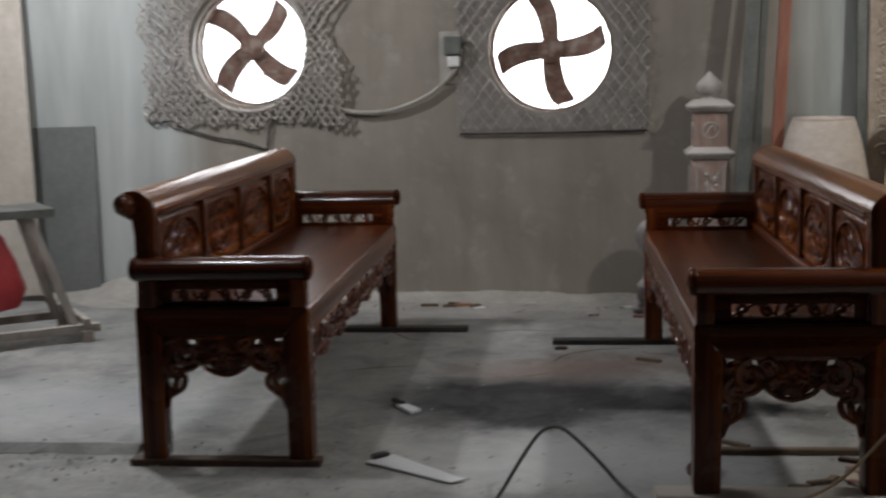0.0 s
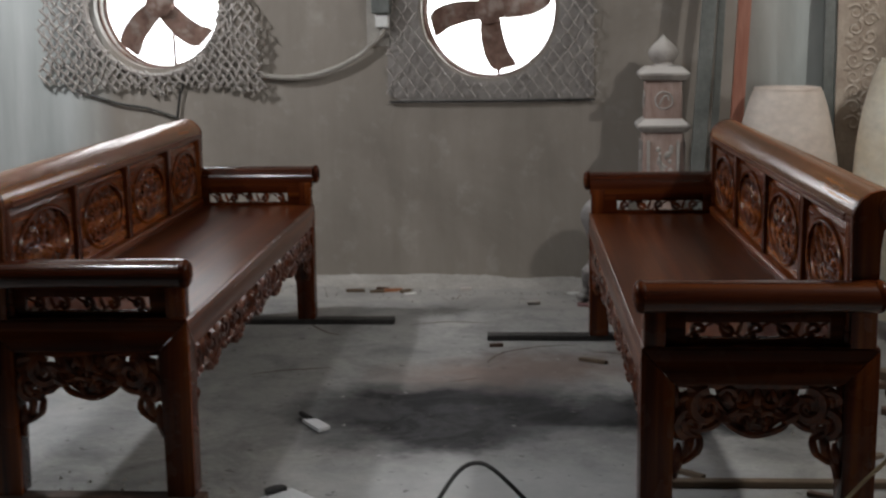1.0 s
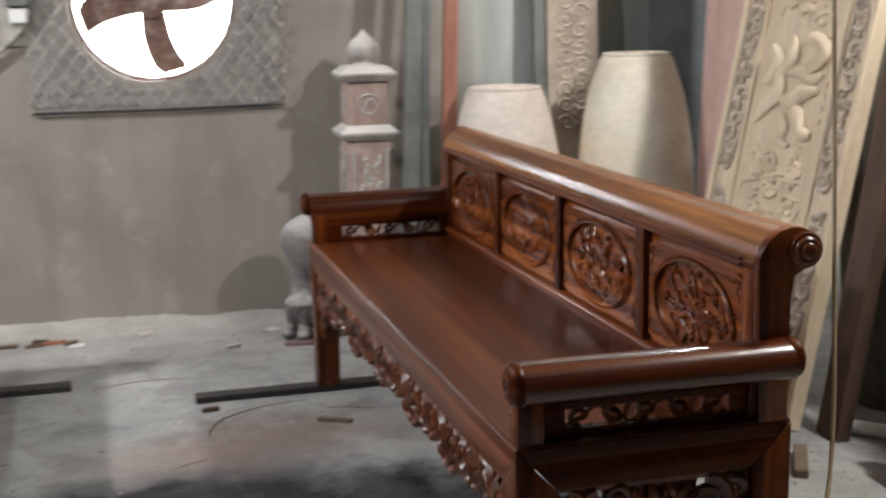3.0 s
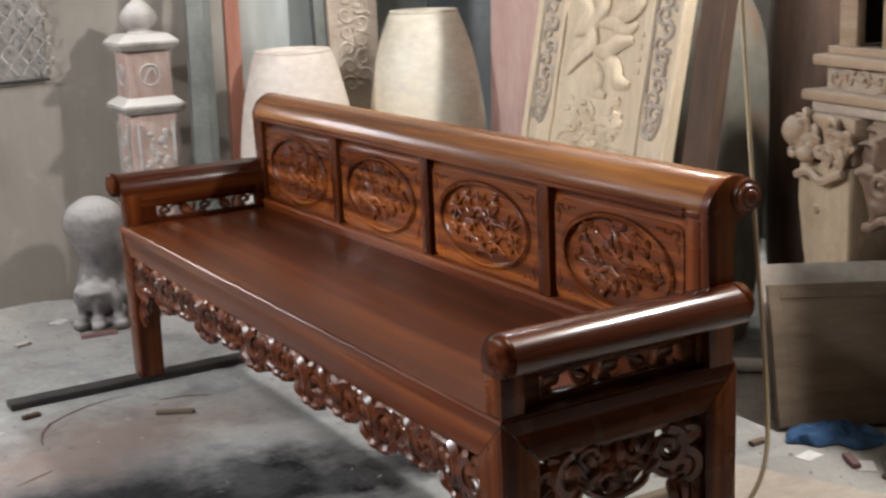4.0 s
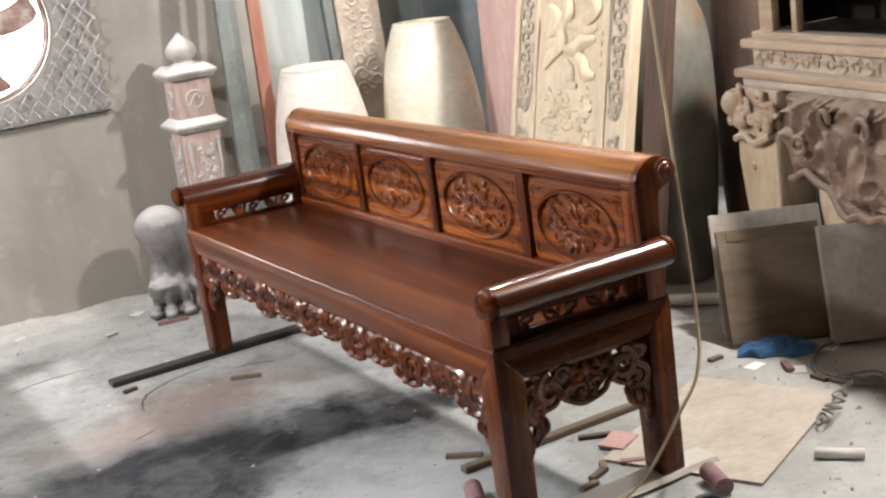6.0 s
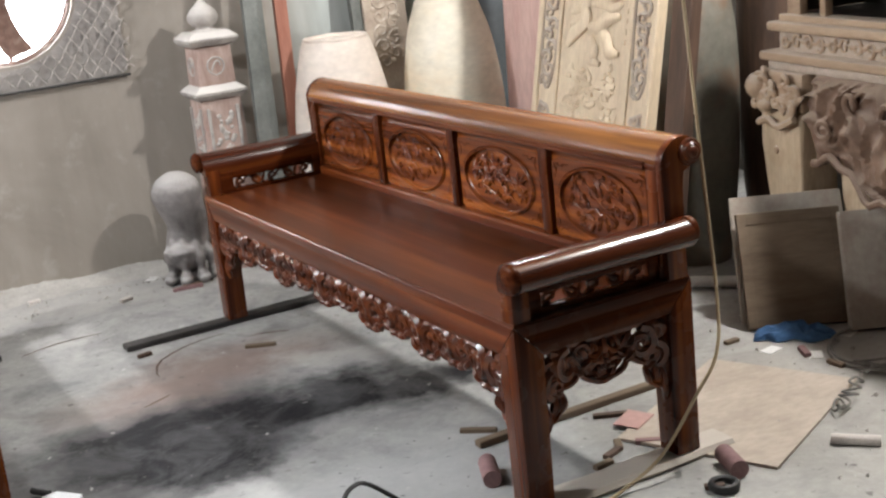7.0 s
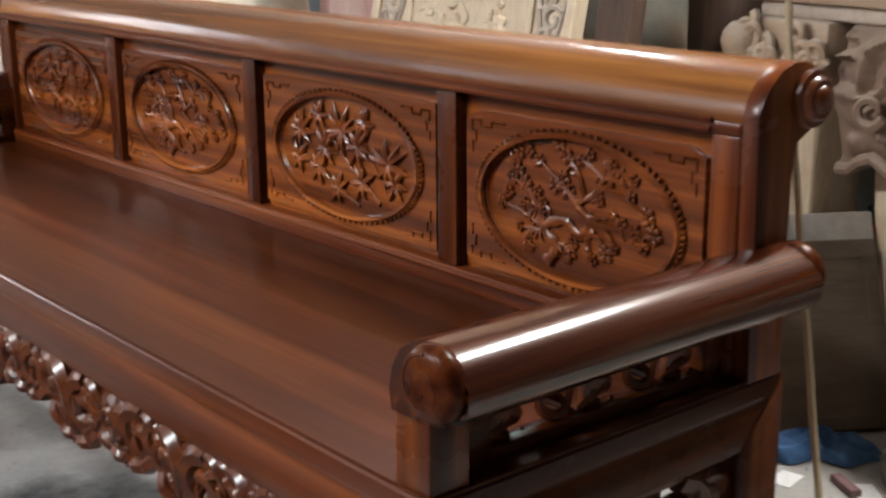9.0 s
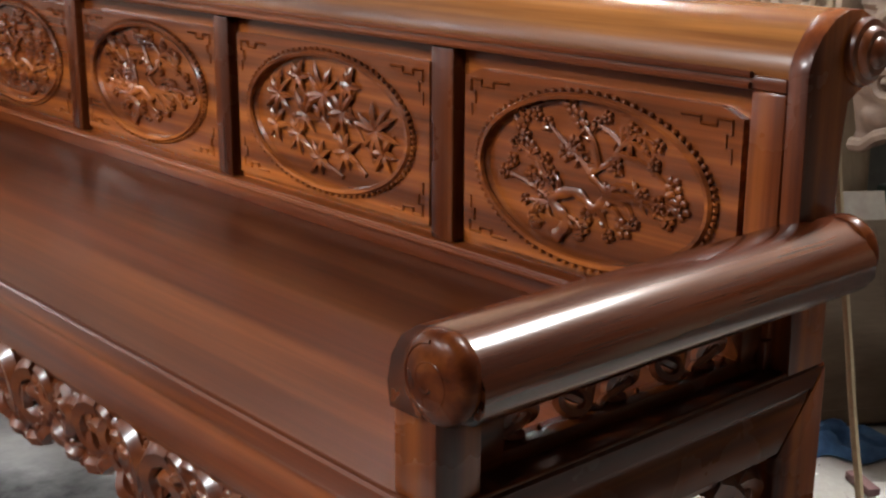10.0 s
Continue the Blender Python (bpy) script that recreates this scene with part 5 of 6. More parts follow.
bar("case_back", 0.0, 0.3, 0.868, AL, 0.33, 1.005, case_shade, 0)
b = bmesh.new()
box(b, 0.50, 0.26, 0.869, 0.70, 0.28, 0.97)
part("stored_board", b, pale_wood, altar, "pale board kept inside the case")
bar("frieze_moulding", -0.05, -0.05, 0.822, AL, AD, 0.85, pale_wood_cross, 0.008)
frieze = bar("frieze", -0.02, -0.02, 0.762, AL, AD, 0.822, carved_grey, 0.003)
b = bmesh.new()
rnd = random.Random(31)
for k in range(26):
    u = 0.02 + k * 0.06
    s = 1 if k % 2 else -1
    pts = scroll(u, 0.792, 0.024, rnd.uniform(0, 6), 1.1, s, 14)
    tube(b, [(q, -0.024, v) for q, v in pts], [0.006 * (1 - 0.4 * i / 14) for i in range(14)], 5)
    blob(b, (u + 0.03, -0.022, 0.792), (0.016, 0.006, 0.008), None, 1, 0.3)
part("frieze_vine", b, pale_wood_cross, frieze, "running vine in low relief", True)
bar("ledge", -0.07, -0.07, 0.735, AL, AD, 0.762, pale_wood_cross, 0.008)
bar("rope_moulding", -0.05, -0.05, 0.705, AL, AD, 0.735, carved_grey, 0.01)
# deep carved apron: a swelling board with dragons' scrolls, blossoms and clouds standing out of it
def swirl(u, v):
    """Height of the carving: warped ridges that read as cloud scrolls, leaves and waves."""
    q = Vector((u * 7.5, v * 9.0, 3.1))
    w = Vector((noise.noise(q * 0.9), noise.noise(q * 0.9 + Vector((7, 3, 1))), 0))
    a = noise.noise(q * 1.25 + w * 1.9)
    c = noise.noise(q * 3.1 + w * 2.6 + Vector((2, 9, 4)))
    return (1 - min(1, abs(a) * 4.2)) ** 1.3 * 0.62 + (1 - min(1, abs(c) * 3.4)) * 0.3 + 0.3 * noise.noise(q * 0.7 + Vector((1, 5, 2)))


def apron_foot(u):
    return 0.47 - 0.12 * max(0, math.sin((u - 0.24) * 3.3)) + 0.022 * math.sin(u * 23) + 0.012 * math.sin(u * 51)


b = bmesh.new()
n, mrow = 240, 56
grid = []
for i in range(n + 1):
    u = lerp(0.19, AL, i / n)
    low = apron_foot(u)
    row = []
    for j in range(mrow + 1):
        t = j / mrow
        z = lerp(0.705, low, t)
        edge = min(1, t * 9, (1 - t) * 7 + 0.25)
        row.append(b.verts.new((u, -0.03 - 0.03 * math.sin(math.pi * t ** 0.8) - 0.05 * swirl(u, z) * edge, z)))
    grid.append(row)
for p, q in zip(grid, grid[1:]):
    for j in range(mrow):
        b.faces.new((p[j], q[j], q[j + 1], p[j + 1]))
rim = [g[-1] for g in grid]
back = [b.verts.new((v.co.x, 0.02, v.co.z + 0.006)) for v in rim]
side = [b.verts.new((0.19, 0.02, v.co.z)) for v in grid[0]]
for i in range(n):
    b.faces.new((rim[i], rim[i + 1], back[i + 1], back[i]))
for j in range(mrow):
    b.faces.new((grid[0][j], grid[0][j + 1], side[j + 1], side[j]))
apron = part("deep_apron", b, carved_brown, altar, "deep carved apron dense with scrolls and clouds", True)
b = bmesh.new()
rnd = random.Random(77)
for k in range(9):
    u = 0.28 + k * 0.16 + rnd.uniform(-0.02, 0.02)
    v = rnd.uniform(apron_foot(u) + 0.05, 0.66)
    s = rnd.choice((-1, 1))
    pts = scroll(u, v, rnd.uniform(0.028, 0.045), rnd.uniform(0, 6.28), 1.3, s, 18)
    tube(b, [(q, -0.085 - 0.012 * math.sin(i * 0.3), w) for i, (q, w) in enumerate(pts)], [0.011 * (1 - 0.5 * i / 18) for i in range(18)], 6)
pts = [Vector((lerp(0.2, 1.85, i / 60), -0.062, apron_foot(lerp(0.2, 1.85, i / 60)) + 0.006)) for i in range(61)]
tube(b, pts, 0.0125, 8)
part("apron_carving", b, carved_brown, apron, "scroll heads and beaded foot standing proud", True, "stuff")
# corner leg: carved mask above a plain curved shank on a scrolled foot
b = bmesh.new()
shank = [(-0.03, 0.0), (-0.05, 0.05), (-0.01, 0.13), (-0.015, 0.24), (-0.06, 0.36), (-0.09, 0.47), (-0.085, 0.585), (0.14, 0.585), (0.13, 0.40), (0.14, 0.24), (0.12, 0.1), (0.13, 0.0)]
prism(b, shank, lambda u, v, w: (u, w, v), -0.06, 0.08, 0.012)
leg = part("corner_leg", b, tan_leg, altar, "curved pale leg with a knot", True)
b = bmesh.new()
rnd = random.Random(9)
for k in range(22):
    u, v = rnd.uniform(-0.08, 0.14), rnd.uniform(0.595, 0.70)
    pts = scroll(u, v, rnd.uniform(0.018, 0.034), rnd.uniform(0, 6), 1.2, rnd.choice((-1, 1)), 14)
    tube(b, [(q, -0.066 - 0.02 * math.sin(i * 0.25), w) for i, (q, w) in enumerate(pts)], [0.0115 * (1 - 0.45 * i / 14) for i in range(14)], 6)
box(b, -0.08, -0.062, 0.585, 0.15, 0.05, 0.705, 0.012)
blob(b, (0.0, -0.062, 0.46), (0.014, 0.006, 0.014), None, 2)
blob(b, (-0.075, -0.075, 0.655), (0.045, 0.04, 0.042), None, 2)
blob(b, (-0.02, -0.085, 0.6), (0.03, 0.025, 0.022), None, 2)
tube(b, smooth_path([Vector((-0.06, -0.085, 0.545)), Vector((0.0, -0.09, 0.56)), Vector((0.05, -0.085, 0.54)), Vector((0.13, -0.08, 0.57))], 5), 0.012, 6)
for s in (0, 1):
    pts = scroll(0.03 + s * 0.06, 0.045, 0.05, 1.0, 1.2, 1, 16)
    tube(b, [(q, -0.075, w) for q, w in pts], 0.014, 6)
part("leg_carving", b, pale_wood_cross, leg, "carved scroll mask and scrolled foot", True, "stuff")
b = bmesh.new()
prism(b, [(0.235, 0.0), (0.36, 0.0), (0.34, 0.2), (0.36, 0.5), (0.2, 0.5), (0.225, 0.42), (0.235, 0.25)], lambda u, v, w: (u, w, v), 0.03, 0.12, 0.01)
part("inner_leg", b, tan_leg, altar, "", True)
b = bmesh.new()
prism(b, shank, lambda u, v, w: (AL - 0.02 - u, w, v), -0.06, 0.08, 0.012)
part("corner_leg", b, pale_wood, altar, "", True)

# things standing on the altar
bm = bmesh.new()
box(bm, -0.22, -0.05, 0, 0.22, 0.05, 0.3, 0.01)
for v in bm.verts:
    v.co.x += 0.02 * noise.noise(v.co * 7)
for k in range(24):
    rnd = random.Random(k)
    blob(bm, (rnd.uniform(-0.18, 0.18), -0.05, rnd.uniform(0.04, 0.26)), (0.03, 0.02, 0.022), None, 1, 0.4)
single("carved_block", bm, stool_wood, "rough brown carved wooden block on the altar table", "carving", m=pose(1.80, 0.42, 1.145, 0, 0, -97))
bottle = thing("glue_bottle", "small white plastic bottle with a nozzle on the altar table", "bottle", m=pose(1.66, 0.18, 1.145))
b = bmesh.new()
lathe(b, [(0.03, 0.0), (0.033, 0.006), (0.033, 0.075), (0.028, 0.088), (0.012, 0.095)], 20)
part("bottle_body", b, white_plastic, bottle, smooth=True)
b = bmesh.new()
lathe(b, [(0.013, 0.095), (0.012, 0.108), (0.006, 0.112), (0.003, 0.14)], 14)
part("nozzle", b, white_plastic, bottle, smooth=True)

# box of green and red under the altar
crate = thing("storage_box", "dark green and red box pushed under the altar table", "box", m=pose(1.98, 0.52, 0, 0, 0, -95))
b = bmesh.new()
box(b, -0.2, -0.14, 0.0, 0.2, 0.14, 0.34, 0.008)
part("box_body", b, plain("dark_green_paint", (0.02, 0.06, 0.045), (0.05, 0.11, 0.08), 6, 0.5), crate)
b = bmesh.new()
box(b, -0.205, -0.145, 0.27, 0.205, 0.145, 0.3, 0.004)
part("red_band", b, red_cloth, crate)

# ---- slabs and boards leaning on the altar ----
slab, _ = lean_board("brown_slab", (1.36, 0.50, 0), (1.44, 0.63, 0.34), (0.86, -0.5, 0), 0.33, 0.02, cardboard, "brown rectangular board leaning on its edge", "board", "boards by the altar table")
for x0, z0, x1, z1 in ((-0.163, 0.004, -0.135, 0.36), (0.135, 0.004, 0.163, 0.36), (-0.133, 0.334, 0.133, 0.36), (-0.133, 0.004, 0.133, 0.03)):
    b = bmesh.new()
    box(b, x0, -0.0135, z0, x1, -0.0105, z1, 0.001)
    part("edge_strip", b, cardboard, slab)
lean_board("grey_slab", (1.40, 0.55, 0), (1.48, 0.68, 0.38), (0.86, -0.5, 0), 0.36, 0.02, grey_slab, "grey-topped board leaning behind a brown one", "board", "boards by the altar table")
lean_board("stone_slab", (1.585, 0.27, 0), (1.645, 0.37, 0.35), (0.86, -0.5, 0), 0.36, 0.035, grey_slab, "cracked beige slab leaning under the altar table", "slab", "boards by the altar table")

stool = thing("wooden_stool", "orange-brown wooden stool with a curved leg and rounded seat", "stool", m=pose(1.66, 0.0, 0, 0, 0, -30))
for x, y in ((-0.12, 0.1), (0.2, 0.1), (-0.12, -0.22), (0.2, -0.22)):
    b = bmesh.new()
    prism(b, [(x - 0.03, 0), (x + 0.035, 0), (x + 0.03, 0.12), (x + 0.05, 0.26), (x + 0.05, 0.34), (x - 0.05, 0.34), (x - 0.035, 0.24), (x - 0.025, 0.1)], lambda u, v, w: (u, w, v), y - 0.03, y + 0.03, 0.006)
    part("leg", b, stool_wood, stool, smooth=True)
b = bmesh.new()
box(b, -0.18, -0.28, 0.34, 0.26, 0.16, 0.38, 0.015)
part("seat", b, stool_wood, stool, smooth=True)

# ---- floor clutter on the right ----
bm = bmesh.new()
vs = [bm.verts.new(v) for v in ((0.60, -0.185, 0.0015), (1.15, 0.075, 0.0015), (0.97, 0.48, 0.0015), (0.42, 0.22, 0.0015))]
f = bm.faces.new(vs)
ex = bmesh.ops.extrude_face_region(bm, geom=[f])
for v in [g for g in ex["geom"] if isinstance(g, bmesh.types.BMVert)]:
    v.co.z += 0.007
single("plywood_sheet", bm, ply, "pale plywood offcut lying on the concrete floor", "plywood")
bm = bmesh.new()
vs = [bm.verts.new(v) for v in ((0.49, 0.22, 0.0135), (0.58, 0.265, 0.0135), (0.55, 0.34, 0.0135), (0.46, 0.29, 0.0135))]
f = bm.faces.new(vs)
ex = bmesh.ops.extrude_face_region(bm, geom=[f])
for v in [g for g in ex["geom"] if isinstance(g, bmesh.types.BMVert)]:
    v.co.z -= 0.004
single("pink_offcut", bm, ply_pink, "pinkish board offcut on the floor under the bench", "offcut")

bm = bmesh.new()
rows = []
for i in range(25):
    row = []
    for j in range(13):
        u, v = i / 24, j / 12
        fall = math.sin(math.pi * u) ** 0.5 * math.sin(math.pi * v) ** 0.6
        z = 0.004 + fall * (0.035 + 0.03 * noise.noise((u * 6, v * 5, 2)))
        row.append(bm.verts.new((lerp(-0.12, 0.12, u) + 0.02 * noise.noise((v * 5, u * 3, 1)), lerp(-0.05, 0.05, v) + 0.03 * noise.noise((u * 5, v * 2, 6)), z)))
    rows.append(row)
for p, q in zip(rows, rows[1:]):
    for j in range(12):
        bm.faces.new((p[j], q[j], q[j + 1], p[j + 1]))
single("blue_rag", bm, blue_cloth, "crumpled blue cloth rag on the floor", "rag", smooth=True, m=pose(1.29, 0.455, 0, 0, 0, -46))

bm = bmesh.new()
for r, dz, off in ((0.215, 0.006, 0), (0.212, 0.012, 0.006)):
    tube(bm, [(1.425 + off + r * (1 + 0.03 * math.sin(i * 0.31)) * math.cos(i * 2 * math.pi / 60), 0.15 + r * 0.97 * math.sin(i * 2 * math.pi / 60), dz + 0.004 * (1 + math.sin(i * 0.4))) for i in range(61)], 0.0042, 6)
single("wire_coil", bm, cord_grey, "loose ring of thin dull grey wire lying on the floor", "wire", smooth=True)
bm = bmesh.new()
pts = []
for k in range(20):
    t = k / 19
    pts.append((lerp(1.22, 0.95, t) + 0.016 * math.sin(k * 2.1), lerp(0.10, -0.05, t) + 0.022 * math.cos(k * 1.7), 0.017 + 0.006 * math.sin(k)))
tube(bm, smooth_path(pts, 5), 0.0036, 6)
for cx, cy, rx, ry, spin in ((1.26, 0.1, 0.065, 0.022, -0.9), (1.23, 0.06, 0.05, 0.018, -0.5), (0.96, -0.04, 0.035, 0.014, 0.6)):
    loop = []
    for i in range(25):
        a = i * 2 * math.pi / 24
        u, w = rx * math.cos(a), ry * math.sin(a)
        loop.append((cx + u * math.cos(spin) - w * math.sin(spin), cy + u * math.sin(spin) + w * math.cos(spin), 0.02 + 0.006 * math.sin(2 * a)))
    tube(bm, loop, 0.0036, 6)
single("tangled_cord", bm, cord_grey, "tangled grey cord lying at the edge of the plywood", "cord", smooth=True)

bm = bmesh.new()
tube(bm, smooth_path([(0.72, 0.3, 2.98), (0.71, 0.26, 2.2), (0.69, 0.2, 1.4), (0.665, 0.12, 0.8), (0.62, 0.03, 0.42), (0.56, -0.03, 0.28), (0.48, -0.04, 0.19), (0.36, -0.045, 0.07), (0.22, -0.045, 0.012), (-0.05, -0.12, 0.008)], 8), 0.0045, 7)
single("hanging_hose", bm, hose_tan, "thin yellowish hose hanging from the roof to the floor", "hose", smooth=True)
bm = bmesh.new()
pts = [(-0.60, -0.3, 0.006), (-0.53, -0.05, 0.012), (-0.465, 0.06, 0.09), (-0.415, 0.12, 0.148), (-0.374, 0.14, 0.166), (-0.33, 0.15, 0.148), (-0.25, 0.13, 0.075), (-0.19, 0.08, 0.02), (-0.12, -0.1, 0.006), (-0.02, -0.5, 0.006)]
tube(bm, smooth_path(pts, 7), 0.0055, 7)
single("floor_cable", bm, black_rubber, "thin black cable looping over the concrete floor", "cable", smooth=True)

# hand saw and a paper-wrapped tool
saw = thing("hand_saw", "hand saw with a bright steel blade lying on the floor", "saw", m=pose(-0.775, 0.255, 0.006, 0, 0, -40))
b = bmesh.new()
prism(b, [(-0.16, -0.055), (0.17, -0.026), (0.178, 0.022), (-0.15, 0.05)], lambda u, v, w: (u, v, w), 0.0, 0.0025)
part("blade", b, steel_bright, saw)
b = bmesh.new()
prism(b, [(-0.175, -0.02), (-0.15, -0.03), (-0.145, 0.03), (-0.165, 0.03), (-0.175, 0.01)], lambda u, v, w: (u, v, w), -0.004, 0.016, 0.004)
part("handle", b, black_rubber, saw, "dark handle", True)
tool = thing("scraper_tool", "small scraper with a pale blade lying in the bench shadow", "scraper", m=pose(-0.895, 0.955, 0.004, 0, 0, -55))
b = bmesh.new()
prism(b, [(-0.02, -0.02), (0.1, -0.024), (0.085, 0.02), (0.0, 0.018)], lambda u, v, w: (u, v, w), 0.0, 0.01)
part("blade", b, steel_bright, tool)
b = bmesh.new()
tube(b, [(-0.07, 0, 0.012), (-0.01, 0, 0.011)], 0.009, 8)
part("handle", b, black_rubber, tool, smooth=True)

# offcuts, sleeves, papers
def chip(x, y, z, sx, sy, sz, turn, mat, label, category, group):
    b = bmesh.new()
    box(b, -sx / 2, -sy / 2, 0, sx / 2, sy / 2, sz, min(sx, sy, sz) * 0.15)
    for v in b.verts:
        v.co += Vector((0.1 * sx * noise.noise((v.co.x * 40, y, 1)), 0.1 * sy * noise.noise((v.co.y * 40, x, 2)), 0))
    return single(category.replace(" ", "_"), b, mat, label, category, group, m=pose(x, y, z, 0, 0, turn))


for x, y, turn in ((0.045, 0.255, 66), (0.52, -0.11, 70)):
    b = bmesh.new()
    lathe(b, [(0.013, -0.052), (0.024, -0.053), (0.024, 0.053), (0.013, 0.052)], 12, Matrix.Rotation(radians(90), 4, "Y"))
    single("cardboard_tube", b, maroon, "short maroon sanding roll on the floor", "tube", "offcuts on the floor", smooth=True, m=pose(x, y, 0.024, 0, 0, turn))
b = bmesh.new()
lathe(b, [(0.012, -0.06), (0.014, -0.055), (0.014, 0.055), (0.012, 0.06)], 12, Matrix.Rotation(radians(90), 4, "Y"))
single("cardboard_tube", b, pale_roll, "pale whitish roll on the floor", "tube", "offcuts on the floor", smooth=True, m=pose(0.84, -0.21, 0.014, 0, 0, -50))
for x, y, turn in ((1.16, 0.42, 10), (1.22, 0.30, 50), (1.42, 0.36, 20), (-0.75, 2.86, 15), (-0.02, 2.86, 40), (0.88, 0.62, 30)):
    chip(x, y, 0.0, 0.06, 0.045, 0.002, turn, white_plastic, "scrap of white paper on the floor", "paper scrap", "paper scraps")
for x, y, l, turn in ((0.175, 0.528, 0.11, -40), (0.5, 0.36, 0.1, -30), (0.49, 0.14, 0.12, -35), (0.36, 0.16, 0.07, 20), (0.4, 0.19, 0.05, 60), (0.424, -0.156, 0.05, -30), (-0.006, 1.68, 0.1, -30), (0.3, 0.12, 0.06, 10), (0.7, 0.66, 0.07, 40), (0.10, 2.62, 0.14, 8), (-0.35, 1.9, 0.05, 10), (-1.0, 2.9, 0.09, 0), (-0.9, 2.88, 0.07, 12), (1.12, 0.55, 0.05, 0), (1.2, 0.2, 0.06, 90)):
    chip(x, y, 0.0, l, 0.02, 0.012, turn, random.Random(x).choice((cardboard, dark_wood, maroon)), "small wooden offcut on the floor", "offcut", "offcuts on the floor")

b = bmesh.new()
tube(b, [(1.37, 1.1, 0.021), (1.47, 0.99, 0.021), (1.6, 0.86, 0.021)], 0.021, 14)
single("plastic_pipe", b, white_plastic, "short white plastic pipe lying on the floor", "pipe", smooth=True)
b = bmesh.new()
prism(b, [(-0.07, -0.016), (0.02, -0.018), (0.075, -0.008), (0.075, 0.008), (0.02, 0.018), (-0.07, 0.016)], lambda u, v, w: (u, v, w), 0.0, 0.014, 0.003)
single("wood_scraper", b, maroon, "dark maroon flat scraper on the floor by the boards", "scraper", m=pose(1.61, 0.37, 0, 0, 0, -55))
b = bmesh.new()
tube(b, [(0.03 * math.cos(i * math.pi / 16), 0.03 * math.sin(i * math.pi / 16), 0.012) for i in range(33)], 0.009, 8, (Vector((0, 0, 1)), 1.3))
single("tape_ring", b, black_rubber, "small dark ring of tape on the floor", "ring", smooth=True, m=pose(0.437, -0.175, 0))
for x, y, l, turn, mat in ((1.205, 0.33, 0.075, 62, maroon), (0.045, 2.585, 0.13, -8, maroon), (-0.2, 2.63, 0.06, 20, stand_wood), (-0.83, 2.9, 0.09, 10, stool_wood), (-0.77, 2.88, 0.05, 40, cardboard), (-0.88, 2.93, 0.06, -20, dark_wood), (-0.5, 2.92, 0.05, 15, pale_roll)):
    chip(x, y, 0.0, l, 0.022, 0.014, turn, mat, "thin wooden offcut lying on the concrete", "offcut", "offcuts on the floor")

# cracks in the concrete
for k, pts in enumerate((((-0.375, 1.66), (-0.36, 1.74), (-0.3, 1.83), (-0.18, 1.9), (-0.05, 1.92)), ((0.0, 1.82), (0.08, 1.80), (0.14, 1.76)), ((-1.12, 2.33), (-1.08, 2.22), (-1.0, 2.1), (-0.95, 2.08)),
                         ((-1.2, 1.5), (-1.1, 1.56), (-1.0, 1.58), (-0.92, 1.6)), ((-0.7, 2.25), (-0.55, 2.3), (-0.4, 2.29)), ((-0.5, 1.42), (-0.44, 1.45), (-0.4, 1.47)))):
    b = bmesh.new()
    path = smooth_path([Vector((x, y, 0.0008)) for x, y in pts], 6)
    tube(b, [q + Vector((0.006 * noise.noise(q * 40), 0.006 * noise.noise(q * 40 + Vector((9, 0, 0))), 0)) for q in path], [0.0042 * (0.3 + math.sin(math.pi * (i + 0.5) / len(path))) for i in range(len(path))], 5, (Vector((0, 0, 1)), 0.12))
    single("floor_crack", b, dark_wood, "dark crack in the concrete floor", "crack", kind="structure")

# broken edge of the slab on the left and loose grit
bm = bmesh.new()
n = 60
lo, hi = [], []
for i in range(n):
    x = lerp(-4.4, -1.66, i / (n - 1))
    y = 0.45 + 0.02 * noise.noise((x * 3, 0, 0)) + 0.01 * noise.noise((x * 15, 0, 0)) - 0.02 * (i / n)
    lo.append((x, y - 0.035 - 0.02 * noise.noise((x * 7, 4, 0)), 0.0015))
    hi.append((x, y, 0.026))
va, vb = [bm.verts.new(p) for p in lo], [bm.verts.new(p) for p in hi]
vc = [bm.verts.new((p[0], p[1] + 0.10, 0.0012)) for p in hi]
for i in range(n - 1):
    bm.faces.new((va[i], va[i + 1], vb[i + 1], vb[i]))
    bm.faces.new((vb[i], vb[i + 1], vc[i + 1], vc[i]))
single("slab_edge", bm, concrete_mat, "broken raised edge of the concrete slab", "kerb", kind="structure")
bm = bmesh.new()
rnd = random.Random(12)
for k in range(1100):
    zone = k % 3
    if zone == 0:
        x, y = rnd.uniform(-2.6, -1.0), rnd.gauss(0.32, 0.1)
    elif zone == 1:
        x = rnd.uniform(-2.6, 0.4)
        y = 2.95 - 0.1 * x - abs(rnd.gauss(0, 0.12)) - 0.08
    else:
        x, y = rnd.uniform(0.5, 1.9), rnd.uniform(-0.4, 1.6)
    s = abs(rnd.gauss(0, 0.0035)) + 0.002
    q = Vector((x, y, s * 0.4))
    pts = [bm.verts.new(q + Vector(d) * s * rnd.uniform(0.6, 1.3)) for d in ((1, 0, -.4), (-.5, .9, -.4), (-.6, -.8, -.4), (0.1, 0, .8))]
    for a, b_, c in ((0, 1, 3), (1, 2, 3), (2, 0, 3), (0, 2, 1)):
        bm.faces.new((pts[a], pts[b_], pts[c]))
single("grit", bm, dust_mat, "loose mortar grit and chips on the floor", "grit", kind="stuff")

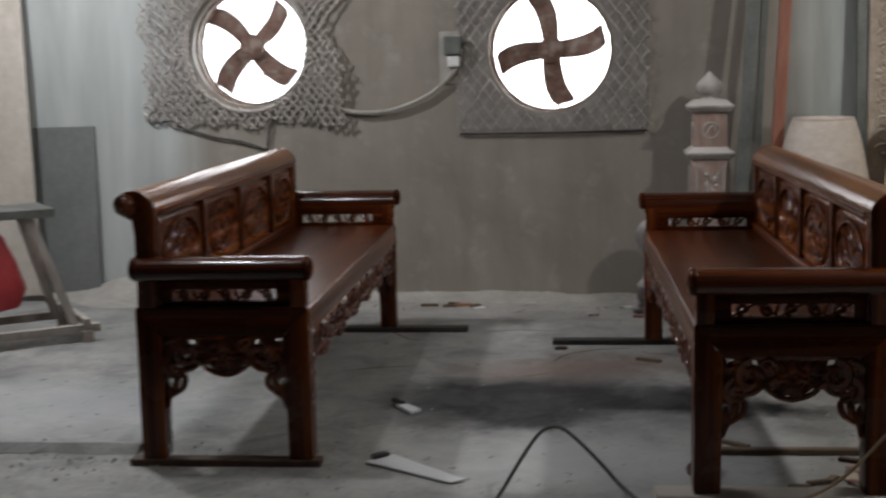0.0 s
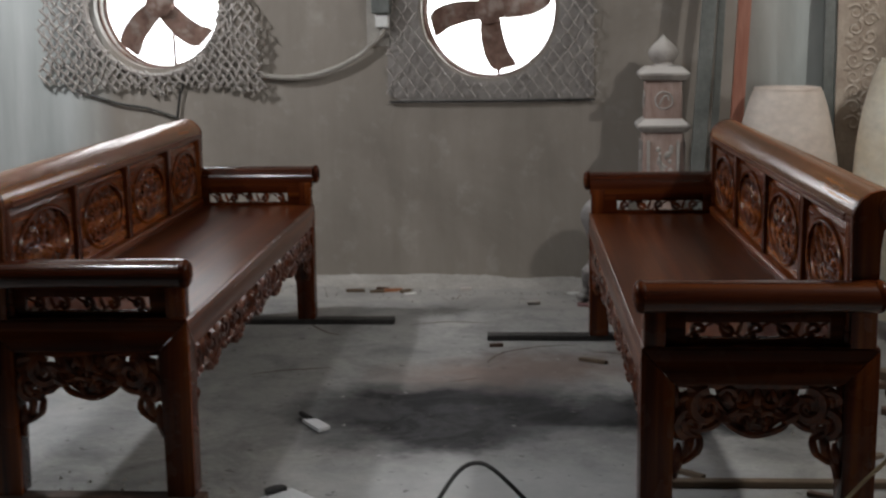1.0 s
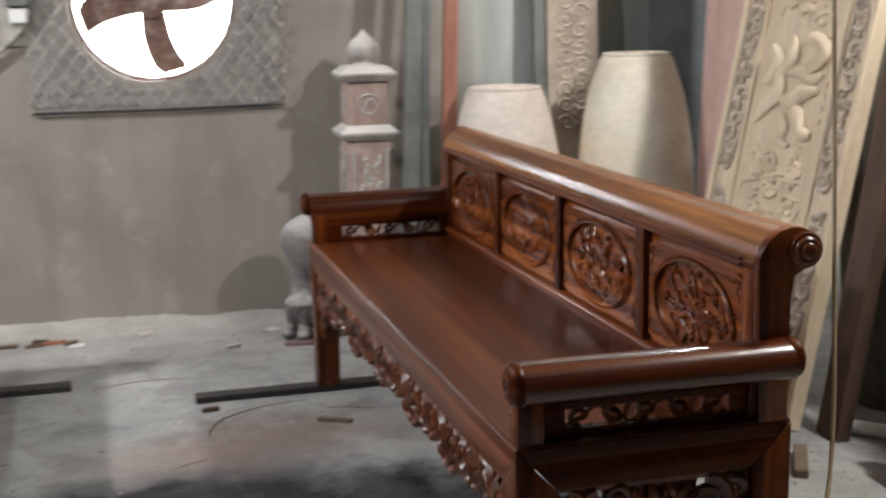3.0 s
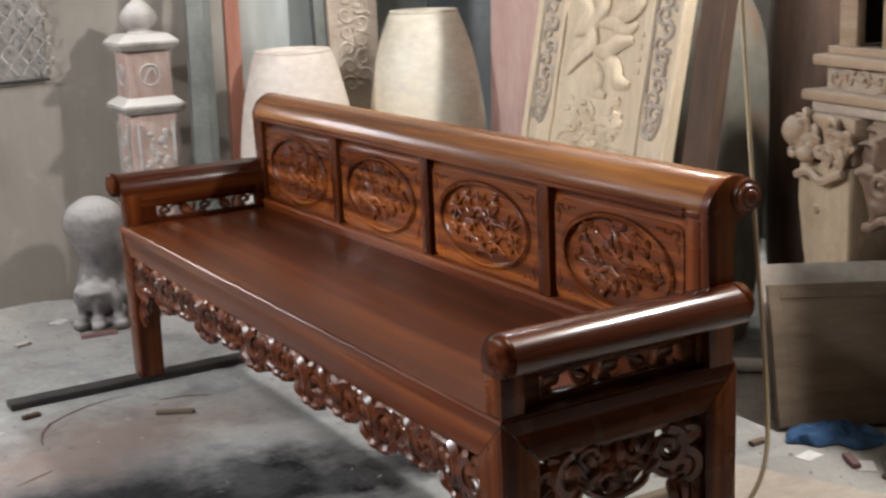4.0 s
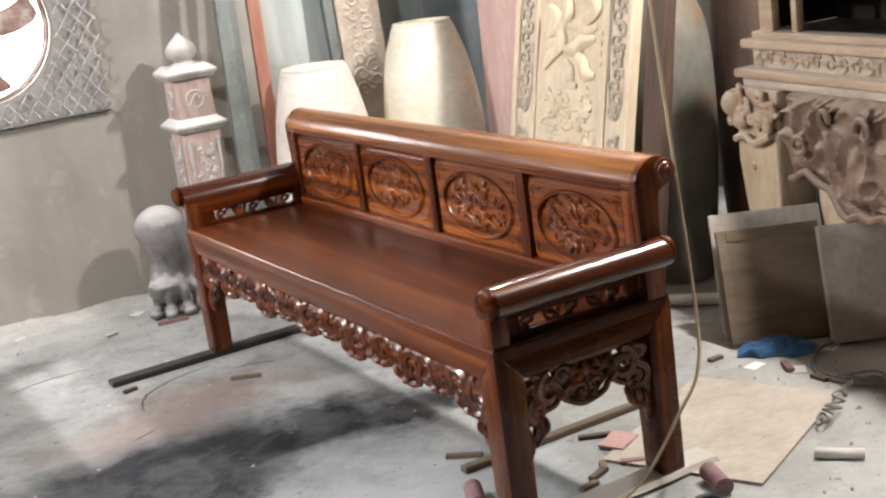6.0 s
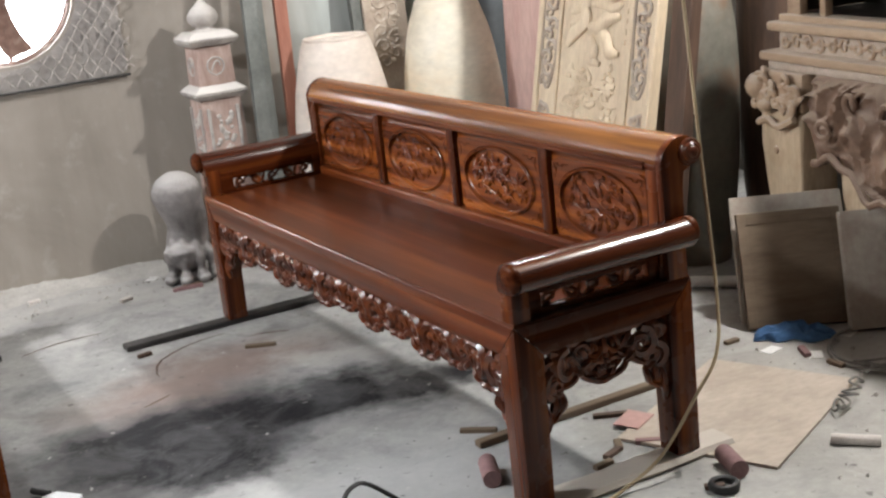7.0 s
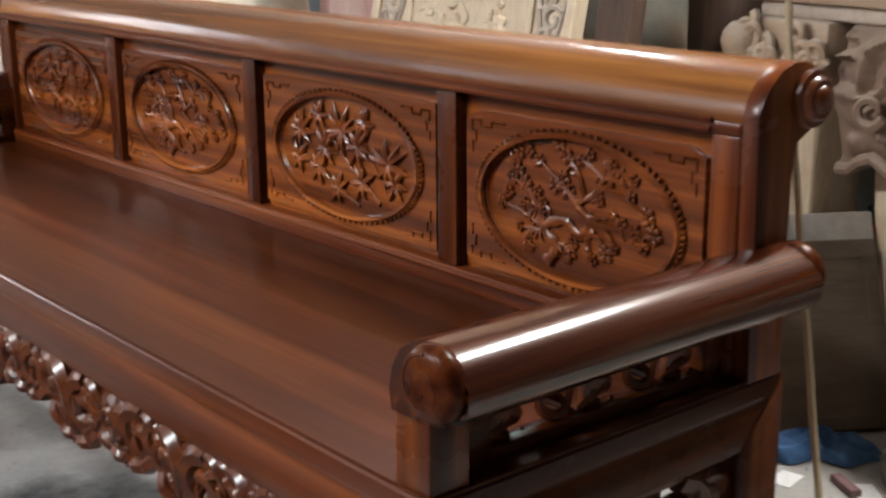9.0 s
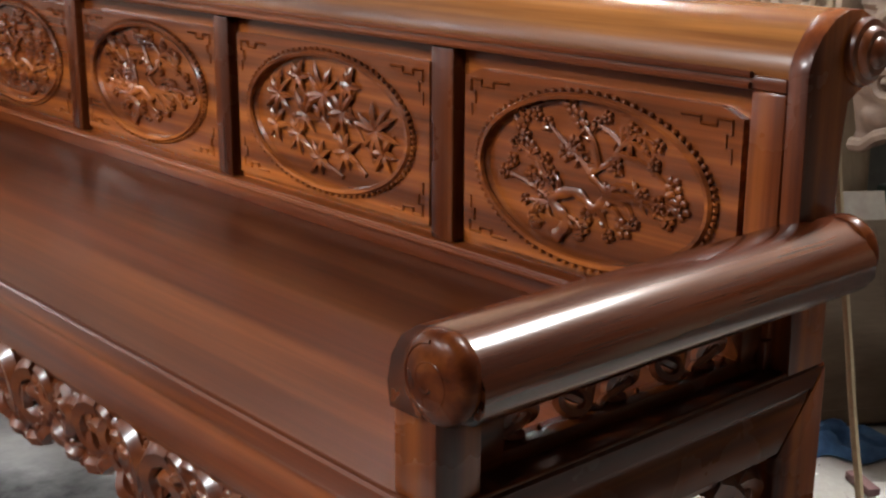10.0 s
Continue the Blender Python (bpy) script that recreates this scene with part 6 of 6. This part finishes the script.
# rubble heap behind the bench end
for k, (x, y, sx, sy, sz, turn) in enumerate(((1.02, 1.28, 0.26, 0.06, 0.03, 20), (0.95, 1.05, 0.24, 0.035, 0.02, -15), (1.08, 1.12, 0.18, 0.07, 0.05, 40), (0.9, 1.36, 0.2, 0.04, 0.02, 5), (1.1, 0.92, 0.2, 0.04, 0.025, 60), (0.84, 1.2, 0.16, 0.025, 0.016, 75), (0.98, 1.45, 0.18, 0.05, 0.03, -40))):
    chip(x, y, 0.0, sx, sy, sz, turn, dark_wood if k % 2 else cardboard, "dark block of waste timber on the floor", "waste block", "waste blocks")

# ---- left side: sheets and trestle ----
lean_board("beige_sheet", (-3.36, 3.10, 0), (-3.48, 3.30, 2.4), (1, -0.1, 0), 0.62, 0.02, beige_board, "large beige sheet leaning on the wall", "sheet", "sheets on the wall")
lean_board("grey_sheet", (-2.98, 3.26, 0), (-2.985, 3.32, 0.90), (1, -0.1, 0), 0.36, 0.012, grey_board, "plain grey sheet with rounded corners leaning on the wall", "sheet", "sheets on the wall", 0.004)
tres = thing("trestle", "dusty wooden trestle frame with sloping legs", "trestle", m=pose(-2.80, 2.06, 0, 0, 0, 35))
for name, a, c, r in (("leg", (-0.2, -0.16, 0.06), (-0.05, -0.1, 0.56), 0.02), ("leg", (0.26, -0.16, 0.06), (0.1, -0.1, 0.56), 0.02), ("leg", (-0.2, 0.2, 0.06), (-0.05, 0.1, 0.56), 0.02), ("leg", (0.26, 0.2, 0.06), (0.1, 0.1, 0.56), 0.02),
                      ("foot_rail", (-0.34, -0.18, 0.06), (0.36, -0.18, 0.06), 0.02), ("foot_rail", (-0.34, 0.22, 0.06), (0.36, 0.22, 0.06), 0.02), ("cross_rail", (0.3, -0.22, 0.09), (0.3, 0.28, 0.09), 0.018), ("cross_rail", (-0.25, -0.22, 0.09), (-0.25, 0.28, 0.09), 0.018),
                      ("foot", (0.3, -0.2, 0.0), (0.3, -0.2, 0.05), 0.025), ("foot", (-0.28, -0.2, 0.0), (-0.28, -0.2, 0.05), 0.025), ("foot", (0.3, 0.24, 0.0), (0.3, 0.24, 0.05), 0.025), ("foot", (-0.28, 0.24, 0.0), (-0.28, 0.24, 0.05), 0.025)):
    b = bmesh.new()
    tube(b, [a, c], r * 1.25, 4)
    part(name, b, stand_wood, tres)
b = bmesh.new()
box(b, -0.14, -0.16, 0.56, 0.2, 0.16, 0.6, 0.004)
part("top", b, grey_steel, tres, "dark top board")
bm = bmesh.new()
lathe(bm, [(0.02, 0.0), (0.1, 0.02), (0.12, 0.1), (0.1, 0.22), (0.05, 0.33), (0.02, 0.36)], 18, None, 0.25)
single("red_bag", bm, red_cloth, "red plastic bag slumped inside the trestle", "bag", smooth=True, m=pose(-2.84, 2.04, 0.14))
